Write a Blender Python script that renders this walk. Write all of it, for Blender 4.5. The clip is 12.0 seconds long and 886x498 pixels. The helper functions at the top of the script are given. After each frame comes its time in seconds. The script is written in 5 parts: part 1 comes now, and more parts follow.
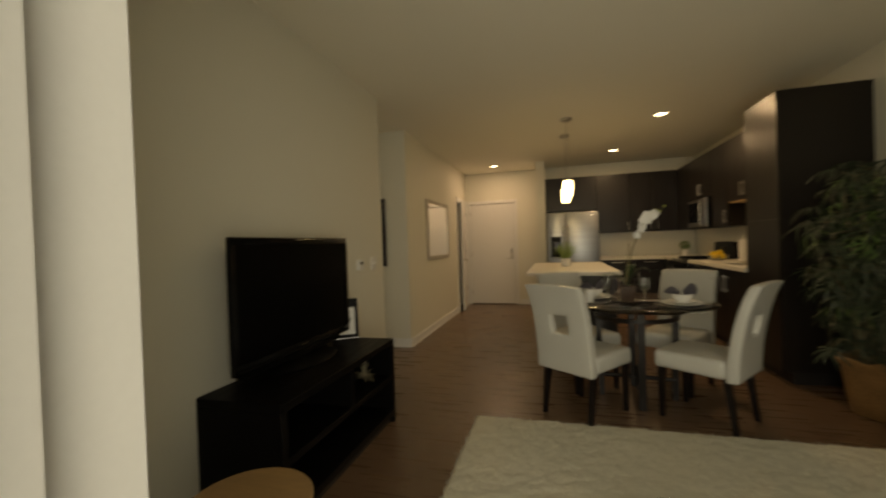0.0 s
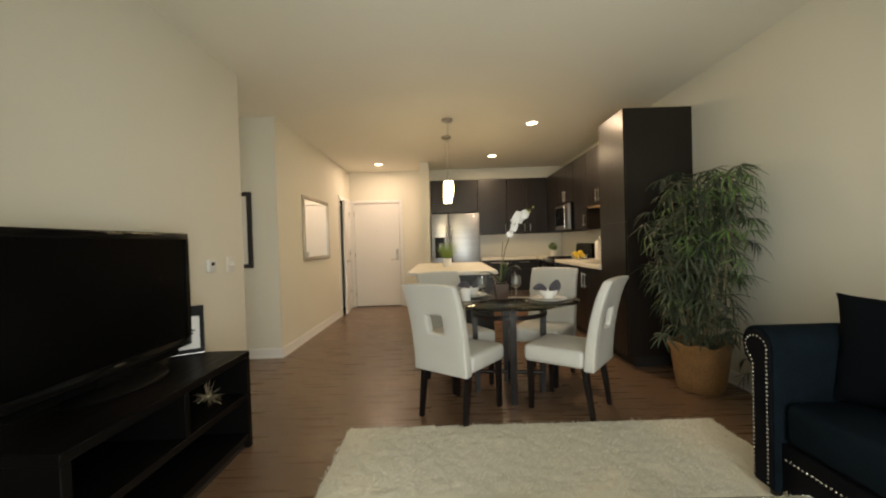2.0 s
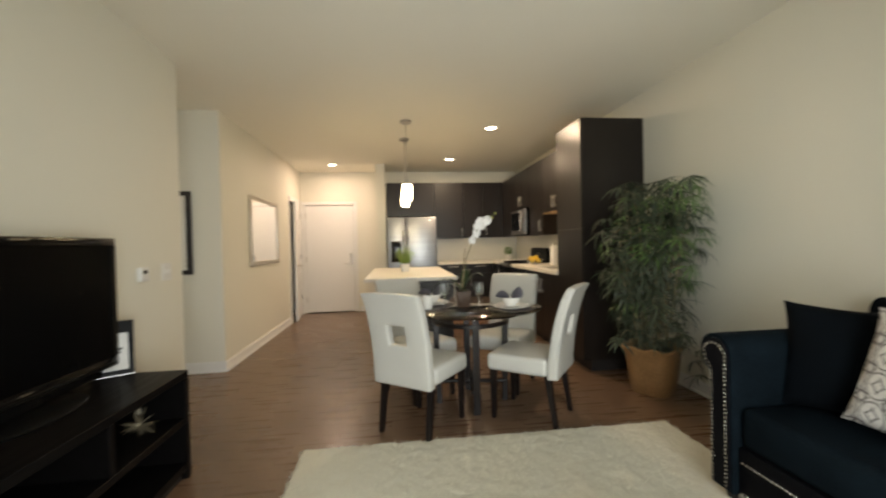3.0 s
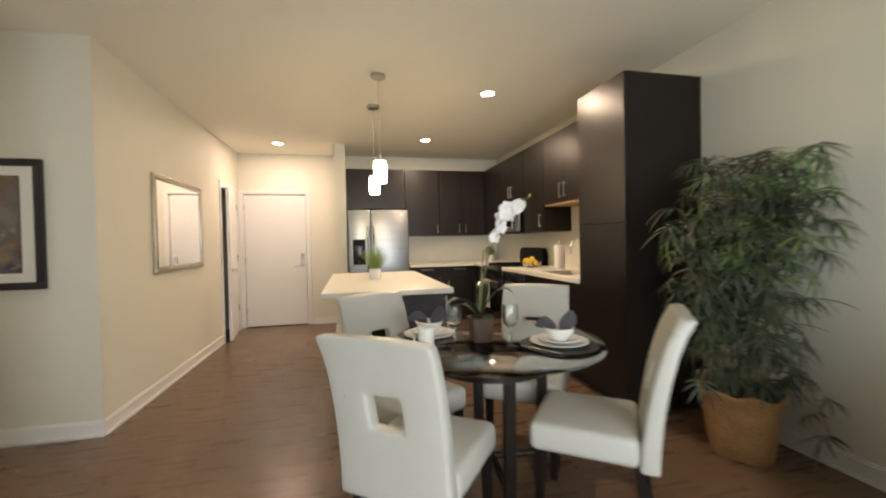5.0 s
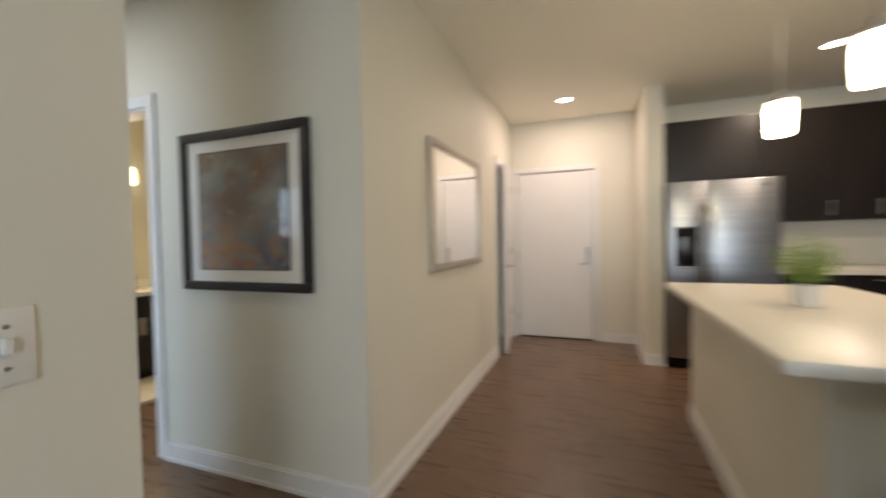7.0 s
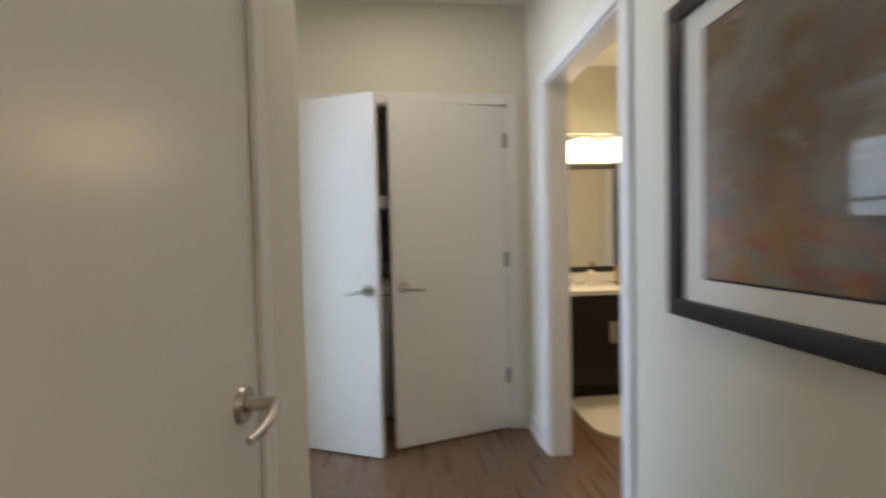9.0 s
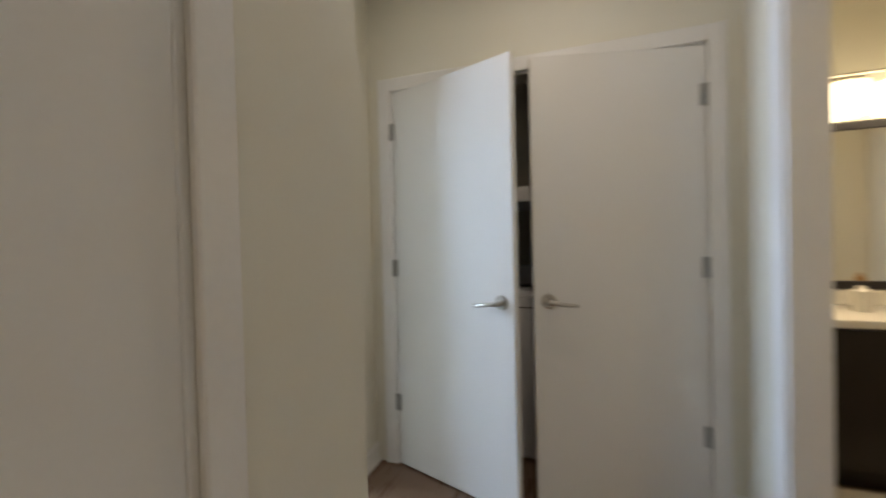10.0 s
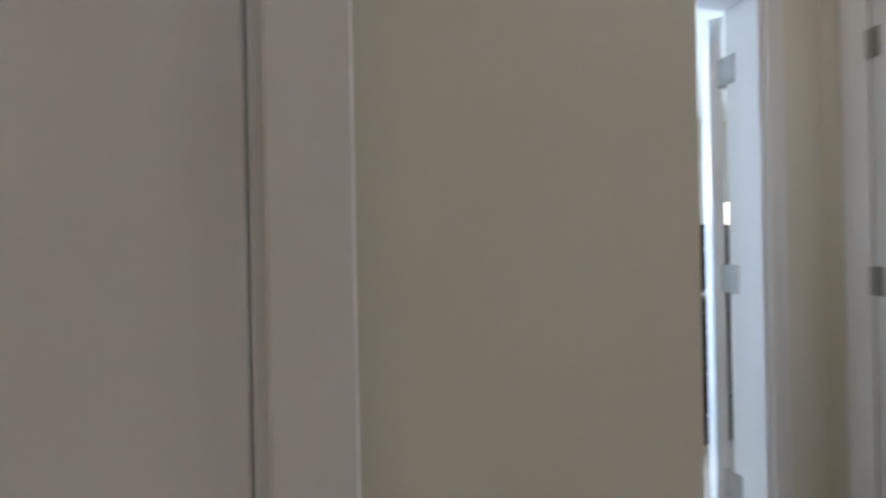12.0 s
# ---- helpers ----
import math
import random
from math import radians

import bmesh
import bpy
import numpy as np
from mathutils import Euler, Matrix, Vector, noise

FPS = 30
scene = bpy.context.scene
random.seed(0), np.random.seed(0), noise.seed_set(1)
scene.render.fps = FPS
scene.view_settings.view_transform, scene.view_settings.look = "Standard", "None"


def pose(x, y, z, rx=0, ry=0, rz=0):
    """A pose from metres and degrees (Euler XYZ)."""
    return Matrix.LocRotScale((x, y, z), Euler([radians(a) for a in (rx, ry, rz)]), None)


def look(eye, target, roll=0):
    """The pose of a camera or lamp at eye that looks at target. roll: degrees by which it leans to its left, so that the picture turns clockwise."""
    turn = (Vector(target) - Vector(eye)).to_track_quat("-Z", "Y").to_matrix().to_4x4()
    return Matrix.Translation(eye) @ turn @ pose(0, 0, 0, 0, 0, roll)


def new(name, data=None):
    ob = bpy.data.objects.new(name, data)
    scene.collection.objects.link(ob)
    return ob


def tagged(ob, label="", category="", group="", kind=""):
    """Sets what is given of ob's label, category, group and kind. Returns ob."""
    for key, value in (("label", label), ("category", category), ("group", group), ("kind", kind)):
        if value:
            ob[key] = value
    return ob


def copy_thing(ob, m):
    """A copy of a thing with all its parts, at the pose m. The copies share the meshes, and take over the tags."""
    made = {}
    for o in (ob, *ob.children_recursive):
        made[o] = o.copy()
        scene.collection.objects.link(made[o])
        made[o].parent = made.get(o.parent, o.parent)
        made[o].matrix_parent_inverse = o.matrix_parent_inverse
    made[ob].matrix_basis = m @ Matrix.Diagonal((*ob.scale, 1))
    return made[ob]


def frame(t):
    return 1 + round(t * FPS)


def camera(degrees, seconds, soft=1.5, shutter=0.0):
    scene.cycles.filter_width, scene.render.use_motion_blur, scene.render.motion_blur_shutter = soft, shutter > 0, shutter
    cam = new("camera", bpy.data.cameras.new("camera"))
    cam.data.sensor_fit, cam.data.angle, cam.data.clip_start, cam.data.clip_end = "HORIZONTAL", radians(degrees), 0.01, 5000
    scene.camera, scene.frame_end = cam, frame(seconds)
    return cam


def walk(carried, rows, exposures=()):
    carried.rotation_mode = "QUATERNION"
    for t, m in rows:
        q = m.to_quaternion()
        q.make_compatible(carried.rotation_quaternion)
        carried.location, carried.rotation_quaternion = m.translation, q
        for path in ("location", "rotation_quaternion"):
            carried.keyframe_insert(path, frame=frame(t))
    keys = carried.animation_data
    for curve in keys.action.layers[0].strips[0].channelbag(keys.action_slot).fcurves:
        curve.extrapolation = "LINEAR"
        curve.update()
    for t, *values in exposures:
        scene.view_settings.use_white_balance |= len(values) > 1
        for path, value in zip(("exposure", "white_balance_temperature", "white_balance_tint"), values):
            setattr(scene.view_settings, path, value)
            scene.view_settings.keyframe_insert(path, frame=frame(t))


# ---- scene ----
cam = camera(96.0, 12.0, soft=2.0, shutter=0.8)
PATH = [
    (0, (0.516, 0.537, 1.244), (-0.027, 2.462, 1.221), -2.0),
    (0.5, (0.541, 0.503, 1.282), (0.231, 2.479, 1.255), -2.0),
    (1, (0.576, 0.531, 1.252), (0.397, 2.523, 1.221), -1.9),
    (1.5, (0.587, 0.633, 1.226), (0.498, 2.631, 1.192), -1.8),
    (2, (0.598, 0.728, 1.209), (0.593, 2.728, 1.18), -1.7),
    (2.5, (0.573, 0.782, 1.224), (0.611, 2.782, 1.196), -1.5),
    (3, (0.537, 0.833, 1.241), (0.768, 2.819, 1.217), -1.4),
    (3.2, (0.527, 0.855, 1.255), (0.840, 2.830, 1.226), -1.5),
    (5, (0.427, 2.017, 1.247), (0.873, 3.967, 1.212), -1.2),
    (5.5, (0.379, 2.438, 1.217), (0.767, 4.4, 1.182), -1.3),
    (6, (0.261, 2.815, 1.22), (0.375, 4.812, 1.185), -1.1),
    (6.5, (0.039, 3.184, 1.245), (-0.213, 5.168, 1.217), -1.1),
    (7, (-0.241, 3.55, 1.248), (-0.955, 5.418, 1.195), -1.1),
    (7.2, (-0.338, 3.675, 1.234), (-1.264, 5.447, 1.193), -1.2),
    (8.8, (-1.202, 4.328, 1.226), (-3.160, 4.732, 1.171), -1.2),
    (9, (-1.296, 4.358, 1.226), (-3.288, 4.529, 1.166), -1.3),
    (9.5, (-1.583, 4.414, 1.22), (-3.568, 4.17, 1.163), -1.3),
    (10, (-1.776, 4.455, 1.21), (-3.668, 3.808, 1.179), -1.4),
    (10.5, (-1.935, 4.53, 1.201), (-3.561, 3.365, 1.201), -1.4),
    (11, (-2.008, 4.482, 1.205), (-3.275, 2.935, 1.168), -1.8),
    (11.5, (-2.101, 4.364, 1.202), (-2.969, 2.562, 1.189), -1.4),
    (12, (-2.136, 4.341, 1.202), (-2.659, 2.411, 1.204), -1.1),
]
EXPOSURES = [(0, -1.40, 10500, 9), (0.5, -1.03, 10000, 9), (1.0, -0.68, 9000, 9), (1.5, -0.40, 8400, 9), (2.0, -0.22, 7650, 9), (2.5, -0.12, 7350, 10), (3.0, -0.02, 7200, 10),
             (5.0, 0.12, 6900, 12), (6.0, 0.05, 6500, 12), (7.0, -0.20, 6200, 12), (9.0, -0.15, 6300, 15), (10.0, -0.29, 6250, 16), (10.5, -0.34, 6000, 18), (11.0, -0.46, 5800, 20), (11.5, -0.36, 5750, 20), (12.0, -0.36, 5700, 20)]
walk(cam, [(t, look(eye, target, roll)) for t, eye, target, roll in PATH], EXPOSURES)

# ---- light ----
world = bpy.data.worlds.new("sky")
scene.world = world
world.use_nodes = True
_wn = world.node_tree.nodes
_sky = _wn.new("ShaderNodeTexSky")
_sky.sky_type = "NISHITA"
_sky.sun_disc = False
_sky.sun_elevation = radians(35)
_sky.sun_rotation = radians(60)
world.node_tree.links.new(_sky.outputs[0], _wn["Background"].inputs[0])
_wn["Background"].inputs[1].default_value = 0.08


def area_lamp(name, m, sx, sy, watts, colour, shape="RECTANGLE", spread=180):
    data = bpy.data.lights.new(name, "AREA")
    data.shape, data.size, data.size_y, data.energy, data.color = shape, sx, sy, watts, colour
    data.spread = radians(spread)
    ob = new(name, data)
    ob.matrix_world = m
    return ob


DAY = (0.86, 0.94, 1.0)
WARM = (1.0, 0.72, 0.44)
area_lamp("patio_daylight", look((0.97, -0.30, 1.20), (0.97, 3.0, 1.20)), 1.85, 2.1, 135, DAY)
area_lamp("bedroom_daylight", look((-3.1, 0.47, 1.5), (-3.1, 3.0, 1.3)), 1.6, 1.5, 158, (0.60, 0.78, 1.0))
area_lamp("bedroom_window_light", look((-5.55, 0.47, 1.5), (-5.55, 3.0, 1.3)), 1.0, 1.5, 26, (0.72, 0.86, 1.0))

# ---- materials ----


def nodes_of(name):
    mat = bpy.data.materials.new(name)
    mat.use_nodes = True
    return mat, mat.node_tree, mat.node_tree.nodes["Principled BSDF"]


def link(tree, a, b):
    tree.links.new(a, b)


def surface(name, colour, rough=0.5, metal=0.0, vary=0.06, scale=6.0, fine=120.0, bump=0.05, stretch=(1, 1, 1),
            sheen=0.0, coat=0.0, spec=0.5, random_value=0.0, bump_fine=None, distance=0.002):
    """A surface with colour and gloss that vary at two scales, and fine relief."""
    mat, tree, bsdf = nodes_of(name)
    n = tree.nodes
    coord = n.new("ShaderNodeTexCoord")
    mapping = n.new("ShaderNodeMapping")
    mapping.inputs["Scale"].default_value = stretch
    link(tree, coord.outputs["Object"], mapping.inputs[0])
    big = n.new("ShaderNodeTexNoise")
    big.inputs["Scale"].default_value, big.inputs["Detail"].default_value = scale, 4
    small = n.new("ShaderNodeTexNoise")
    small.inputs["Scale"].default_value, small.inputs["Detail"].default_value = fine, 3
    link(tree, mapping.outputs[0], big.inputs["Vector"])
    link(tree, mapping.outputs[0], small.inputs["Vector"])
    mixed = n.new("ShaderNodeMath")
    mixed.operation = "ADD"
    link(tree, big.outputs[0], mixed.inputs[0])
    link(tree, small.outputs[0], mixed.inputs[1])
    span = n.new("ShaderNodeMapRange")
    span.inputs["From Min"].default_value, span.inputs["From Max"].default_value = 0.6, 1.4
    span.inputs["To Min"].default_value, span.inputs["To Max"].default_value = 1 - vary, 1 + vary
    link(tree, mixed.outputs[0], span.inputs["Value"])
    value = span.outputs[0]
    if random_value:
        info = n.new("ShaderNodeObjectInfo")
        rspan = n.new("ShaderNodeMapRange")
        rspan.inputs["To Min"].default_value, rspan.inputs["To Max"].default_value = 1 - random_value, 1 + random_value
        link(tree, info.outputs["Random"], rspan.inputs["Value"])
        times = n.new("ShaderNodeMath")
        times.operation = "MULTIPLY"
        link(tree, value, times.inputs[0])
        link(tree, rspan.outputs[0], times.inputs[1])
        value = times.outputs[0]
    hue = n.new("ShaderNodeHueSaturation")
    hue.inputs["Color"].default_value = (*colour, 1)
    link(tree, value, hue.inputs["Value"])
    link(tree, hue.outputs[0], bsdf.inputs["Base Color"])
    gloss = n.new("ShaderNodeMapRange")
    gloss.inputs["From Min"].default_value, gloss.inputs["From Max"].default_value = 0.3, 0.7
    gloss.inputs["To Min"].default_value, gloss.inputs["To Max"].default_value = max(rough * 0.88, 0.02), min(rough * 1.12, 1)
    link(tree, big.outputs[0], gloss.inputs["Value"])
    link(tree, gloss.outputs[0], bsdf.inputs["Roughness"])
    bsdf.inputs["Metallic"].default_value = metal
    bsdf.inputs["Sheen Weight"].default_value = sheen
    bsdf.inputs["Specular IOR Level"].default_value = spec
    bsdf.inputs["Coat Weight"].default_value = coat
    if bump:
        relief = n.new("ShaderNodeBump")
        relief.inputs["Strength"].default_value, relief.inputs["Distance"].default_value = bump, distance
        link(tree, small.outputs[0], relief.inputs["Height"])
        link(tree, relief.outputs[0], bsdf.inputs["Normal"])
    return mat


def glass(name, colour=(0.95, 0.98, 0.97), rough=0.0, ior=1.45):
    mat, tree, bsdf = nodes_of(name)
    bsdf.inputs["Base Color"].default_value = (*colour, 1)
    bsdf.inputs["Roughness"].default_value, bsdf.inputs["IOR"].default_value = rough, ior
    bsdf.inputs["Transmission Weight"].default_value = 1
    return mat


def glow(name, colour, strength, base=(0.9, 0.88, 0.8)):
    mat, tree, bsdf = nodes_of(name)
    bsdf.inputs["Base Color"].default_value = (*base, 1)
    bsdf.inputs["Emission Color"].default_value = (*colour, 1)
    bsdf.inputs["Emission Strength"].default_value = strength
    return mat


M_WALL = surface("wall_paint", (0.73, 0.71, 0.612), 0.6, vary=0.015, scale=1.5, fine=220, bump=0.05)
M_CEIL = surface("ceiling_paint", (0.87, 0.84, 0.74), 0.75, vary=0.015, scale=1.2, fine=160, bump=0.15)
M_TRIM = surface("trim_paint", (0.78, 0.775, 0.75), 0.35, vary=0.02, scale=3, fine=90, bump=0.03)
M_DOOR = surface("door_paint", (0.76, 0.755, 0.73), 0.32, vary=0.015, scale=2, fine=120, bump=0.04)
M_PLANK = surface("brown_plank", (0.150, 0.090, 0.054), 0.29, vary=0.045, scale=2.2, fine=26, bump=0.0, stretch=(1.0, 14, 1), random_value=0.045)
M_JOINT = surface("dark_joint", (0.105, 0.066, 0.040), 0.4)
M_ESP = surface("espresso_wood", (0.013, 0.0095, 0.0075), 0.33, vary=0.25, scale=3, fine=40, bump=0.03, stretch=(6, 6, 0.6), random_value=0.08, spec=0.36)
M_ESPX = surface("espresso_edge", (0.012, 0.009, 0.008), 0.5)
M_QUARTZ = surface("white_quartz", (0.76, 0.725, 0.64), 0.36, vary=0.05, scale=14, fine=180, bump=0.0)
M_SPLASH = surface("white_splash", (0.78, 0.77, 0.69), 0.2, vary=0.03, scale=5, fine=60, bump=0.03)
M_STEEL = surface("brushed_steel", (0.40, 0.40, 0.395), 0.33, metal=1.0, vary=0.03, scale=2, fine=5, bump=0.0)
M_FRIDGE = surface("fridge_steel", (0.34, 0.35, 0.36), 0.34, metal=1.0, vary=0.16, scale=3, fine=40, bump=0.0, stretch=(0.4, 1, 9))
M_STEELD = surface("dark_brushed_steel", (0.25, 0.245, 0.24), 0.36, metal=1.0, vary=0.04, scale=2, fine=5, bump=0.0)
M_CHROME = surface("satin_chrome", (0.70, 0.68, 0.63), 0.2, metal=1.0, vary=0.04, bump=0)
M_HINGE = surface("dull_nickel", (0.37, 0.365, 0.355), 0.45, metal=1.0, vary=0.12, scale=30, bump=0.05)
M_NICKEL = surface("brushed_nickel", (0.52, 0.50, 0.46), 0.33, metal=1.0, vary=0.05, bump=0.02)
M_BLACK = surface("black_enamel", (0.012, 0.012, 0.013), 0.22, vary=0.1, bump=0.0)
M_BLACKM = surface("black_plastic", (0.004, 0.004, 0.004), 0.42, vary=0.1, bump=0.05, spec=0.10)
M_SCREEN = surface("dark_screen", (0.002, 0.002, 0.0022), 0.25, vary=0.05, bump=0, spec=0.06)
M_BEZEL = surface("glossy_bezel", (0.003, 0.003, 0.003), 0.16, vary=0.05, bump=0.0, spec=0.22)
M_LEATHER = surface("white_leather", (0.54, 0.535, 0.495), 0.31, vary=0.03, scale=5, fine=130, bump=0.22, distance=0.003)
M_DARKWOOD = surface("dark_leg_wood", (0.009, 0.0065, 0.006), 0.36, vary=0.2, stretch=(5, 5, 0.6), bump=0.05, spec=0.3)
M_STAND = surface("black_stand_wood", (0.0045, 0.004, 0.004), 0.4, vary=0.2, stretch=(5, 0.6, 5), bump=0.05, spec=0.07)
M_GLASS = glass("clear_glass")
M_GLASST = glass("table_glass", (0.90, 0.94, 0.93), ior=1.22)
M_MIRROR = surface("mirror_silver", (0.9, 0.9, 0.88), 0.02, metal=1.0, vary=0.0, bump=0)
M_SILVER = surface("silver_frame", (0.55, 0.51, 0.44), 0.38, metal=0.85, vary=0.15, scale=30, bump=0.2)
M_FRAME = surface("black_frame_wood", (0.018, 0.016, 0.018), 0.4, vary=0.15, bump=0.08)
M_MAT = surface("mat_board", (0.80, 0.79, 0.74), 0.7, vary=0.01, bump=0.1)
M_CERAMIC = surface("white_ceramic", (0.80, 0.79, 0.75), 0.15, vary=0.02, bump=0.0)
M_NAPKIN = surface("grey_linen", (0.13, 0.125, 0.15), 0.85, vary=0.12, scale=12, fine=300, bump=0.3)
M_PLACEMAT = surface("charcoal_placemat", (0.03, 0.03, 0.033), 0.7, vary=0.15, fine=250, bump=0.4)
M_VELVET = surface("navy_velvet", (0.0048, 0.0086, 0.0118), 0.9, vary=0.6, scale=8, fine=160, bump=0.15, sheen=0.0, spec=0.04)
M_VELVETD = surface("black_velvet", (0.0026, 0.0040, 0.0055), 0.9, vary=0.4, scale=6, fine=160, bump=0.15, sheen=0.0, spec=0.05)
M_PLEATHER = surface("black_sofa_base", (0.004, 0.004, 0.0055), 0.6, vary=0.2, bump=0.15, spec=0.08)
M_RUG = surface("cream_shag", (0.63, 0.60, 0.49), 0.95, vary=0.06, scale=3, fine=70, bump=0.45, distance=0.008)
M_POT = surface("tan_clay_pot", (0.29, 0.155, 0.062), 0.42, vary=0.38, scale=7, fine=60, bump=0.25)
M_SOIL = surface("dark_soil", (0.03, 0.022, 0.015), 0.95, vary=0.4, scale=30, bump=0.9)
M_CANE = surface("bamboo_cane", (0.22, 0.18, 0.10), 0.5, vary=0.2, bump=0.1)
M_WOODTOP = surface("oak_round_top", (0.36, 0.22, 0.10), 0.4, vary=0.18, scale=4, fine=30, stretch=(1, 12, 1), bump=0.08)
M_WOODUND = surface("raw_ply", (0.45, 0.30, 0.16), 0.6, vary=0.15, stretch=(1, 8, 1))
M_CARPET = surface("beige_carpet", (0.42, 0.36, 0.27), 0.95, vary=0.15, scale=10, fine=250, bump=0.7)
M_WHITEAP = surface("white_appliance", (0.75, 0.76, 0.77), 0.28, vary=0.02, bump=0.02)
M_WHITEPL = surface("white_plastic", (0.76, 0.755, 0.72), 0.35, vary=0.015, bump=0.02)
M_LEMON = surface("lemon_skin", (0.80, 0.52, 0.04), 0.4, vary=0.1, fine=90, bump=0.3)
M_PAPER = surface("paper_white", (0.8, 0.79, 0.76), 0.8, vary=0.03, bump=0.2)
M_TOWEL = surface("white_towel", (0.74, 0.72, 0.67), 0.95, vary=0.06, fine=220, bump=0.7)
M_CONCRETE = surface("balcony_concrete", (0.33, 0.32, 0.30), 0.85, vary=0.15, scale=4, bump=0.3)
M_STUCCO = surface("outside_stucco", (0.48, 0.45, 0.40), 0.9, vary=0.1, scale=3, fine=60, bump=0.4)
M_FELT = surface("soft_brown_pot", (0.07, 0.042, 0.028), 0.55, vary=0.25, scale=12, bump=0.3)
M_PETAL = surface("white_petal", (0.82, 0.81, 0.78), 0.5, vary=0.03, scale=20, bump=0.05)
M_BUD = surface("green_bud", (0.32, 0.34, 0.08), 0.5, vary=0.15, scale=20)
M_STEM = surface("olive_stem", (0.12, 0.12, 0.04), 0.5, vary=0.2)
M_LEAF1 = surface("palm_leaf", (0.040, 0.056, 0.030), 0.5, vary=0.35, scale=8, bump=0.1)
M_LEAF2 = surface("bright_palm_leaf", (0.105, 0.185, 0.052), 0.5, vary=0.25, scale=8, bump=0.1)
M_LEAF3 = surface("orchid_leaf", (0.035, 0.075, 0.03), 0.3, vary=0.2, scale=8)
M_HERB = surface("herb_leaf", (0.20, 0.30, 0.05), 0.5, vary=0.3, scale=20)
M_BULB = glow("lit_pendant_glass", (1.0, 0.80, 0.46), 34.0)
M_LENS = glow("lit_downlight_lens", (1.0, 0.84, 0.62), 22.0)
M_VANITY = glow("lit_vanity_glass", (1.0, 0.80, 0.48), 4.0)
M_SHADE = glow("lit_lamp_shade", (1.0, 0.82, 0.58), 2.6)


def art_print():
    """A loose painted scene: olive and grey above, a brown mass, orange and slate blots below."""
    mat, tree, bsdf = nodes_of("abstract_print")
    n = tree.nodes
    coord = n.new("ShaderNodeTexCoord")
    split = n.new("ShaderNodeSeparateXYZ")
    link(tree, coord.outputs["Object"], split.inputs[0])

    def blots(scale, lo, hi, shift, squeeze=(1, 1, 1)):
        mapping = n.new("ShaderNodeMapping")
        mapping.inputs["Location"].default_value, mapping.inputs["Scale"].default_value = (shift, 0, shift * 0.7), squeeze
        link(tree, coord.outputs["Object"], mapping.inputs[0])
        tex = n.new("ShaderNodeTexNoise")
        tex.inputs["Scale"].default_value, tex.inputs["Detail"].default_value, tex.inputs["Roughness"].default_value = scale, 5, 0.6
        link(tree, mapping.outputs[0], tex.inputs["Vector"])
        cut = n.new("ShaderNodeMapRange")
        cut.inputs["From Min"].default_value, cut.inputs["From Max"].default_value = lo, hi
        link(tree, tex.outputs[0], cut.inputs["Value"])
        return cut.outputs[0]

    def band(socket, lo, hi):
        cut = n.new("ShaderNodeMapRange")
        cut.inputs["From Min"].default_value, cut.inputs["From Max"].default_value = lo, hi
        link(tree, socket, cut.inputs["Value"])
        return cut.outputs[0]

    def times(p, q):
        m = n.new("ShaderNodeMath")
        m.operation = "MULTIPLY"
        link(tree, p, m.inputs[0]), link(tree, q, m.inputs[1])
        return m.outputs[0]

    def over(under, colour, factor):
        m = n.new("ShaderNodeMix")
        m.data_type = "RGBA"
        if isinstance(under, tuple):
            m.inputs[6].default_value = (*under, 1)
        else:
            link(tree, under, m.inputs[6])
        m.inputs[7].default_value = (*colour, 1)
        link(tree, factor, m.inputs[0])
        return m.outputs[2]

    low, mid, right = band(split.outputs["Z"], 1.42, 1.18), band(split.outputs["Z"], 1.22, 1.42), band(split.outputs["X"], -2.02, -1.80)
    tone = over((0.21, 0.20, 0.155), (0.125, 0.115, 0.12), blots(3.5, 0.42, 0.62, 1.7))
    tone = over(tone, (0.15, 0.085, 0.035), times(blots(4.5, 0.42, 0.58, 5.1), mid))
    tone = over(tone, (0.29, 0.10, 0.04), times(blots(8.0, 0.44, 0.60, 9.3, (1.0, 1, 1.6)), low))
    tone = over(tone, (0.30, 0.17, 0.06), times(blots(13.0, 0.50, 0.62, 3.9), low))
    tone = over(tone, (0.045, 0.05, 0.085), times(times(blots(7.0, 0.42, 0.56, 12.4), low), right))
    tone = over(tone, (0.27, 0.25, 0.19), blots(15.0, 0.58, 0.72, 7.7))
    link(tree, tone, bsdf.inputs["Base Color"])
    bsdf.inputs["Roughness"].default_value = 0.6
    bsdf.inputs["Coat Weight"].default_value, bsdf.inputs["Coat Roughness"].default_value = 1.0, 0.03
    return mat


M_ART = art_print()
M_MATG = surface("glazed_mat_board", (0.80, 0.79, 0.74), 0.5, vary=0.01, bump=0.0, coat=0.7)

# ---- mesh helpers ----


def box(bm, x0, x1, y0, y1, z0, z1, bevel=0.0, segs=2):
    m = Matrix.Translation(((x0 + x1) / 2, (y0 + y1) / 2, (z0 + z1) / 2)) @ Matrix.Diagonal((abs(x1 - x0), abs(y1 - y0), abs(z1 - z0), 1))
    made = bmesh.ops.create_cube(bm, size=1, matrix=m)["verts"]
    if bevel:
        edges = list({e for v in made for e in v.link_edges})
        bmesh.ops.bevel(bm, geom=edges, offset=bevel, segments=segs, profile=0.5, affect="EDGES", clamp_overlap=True)
    return bm


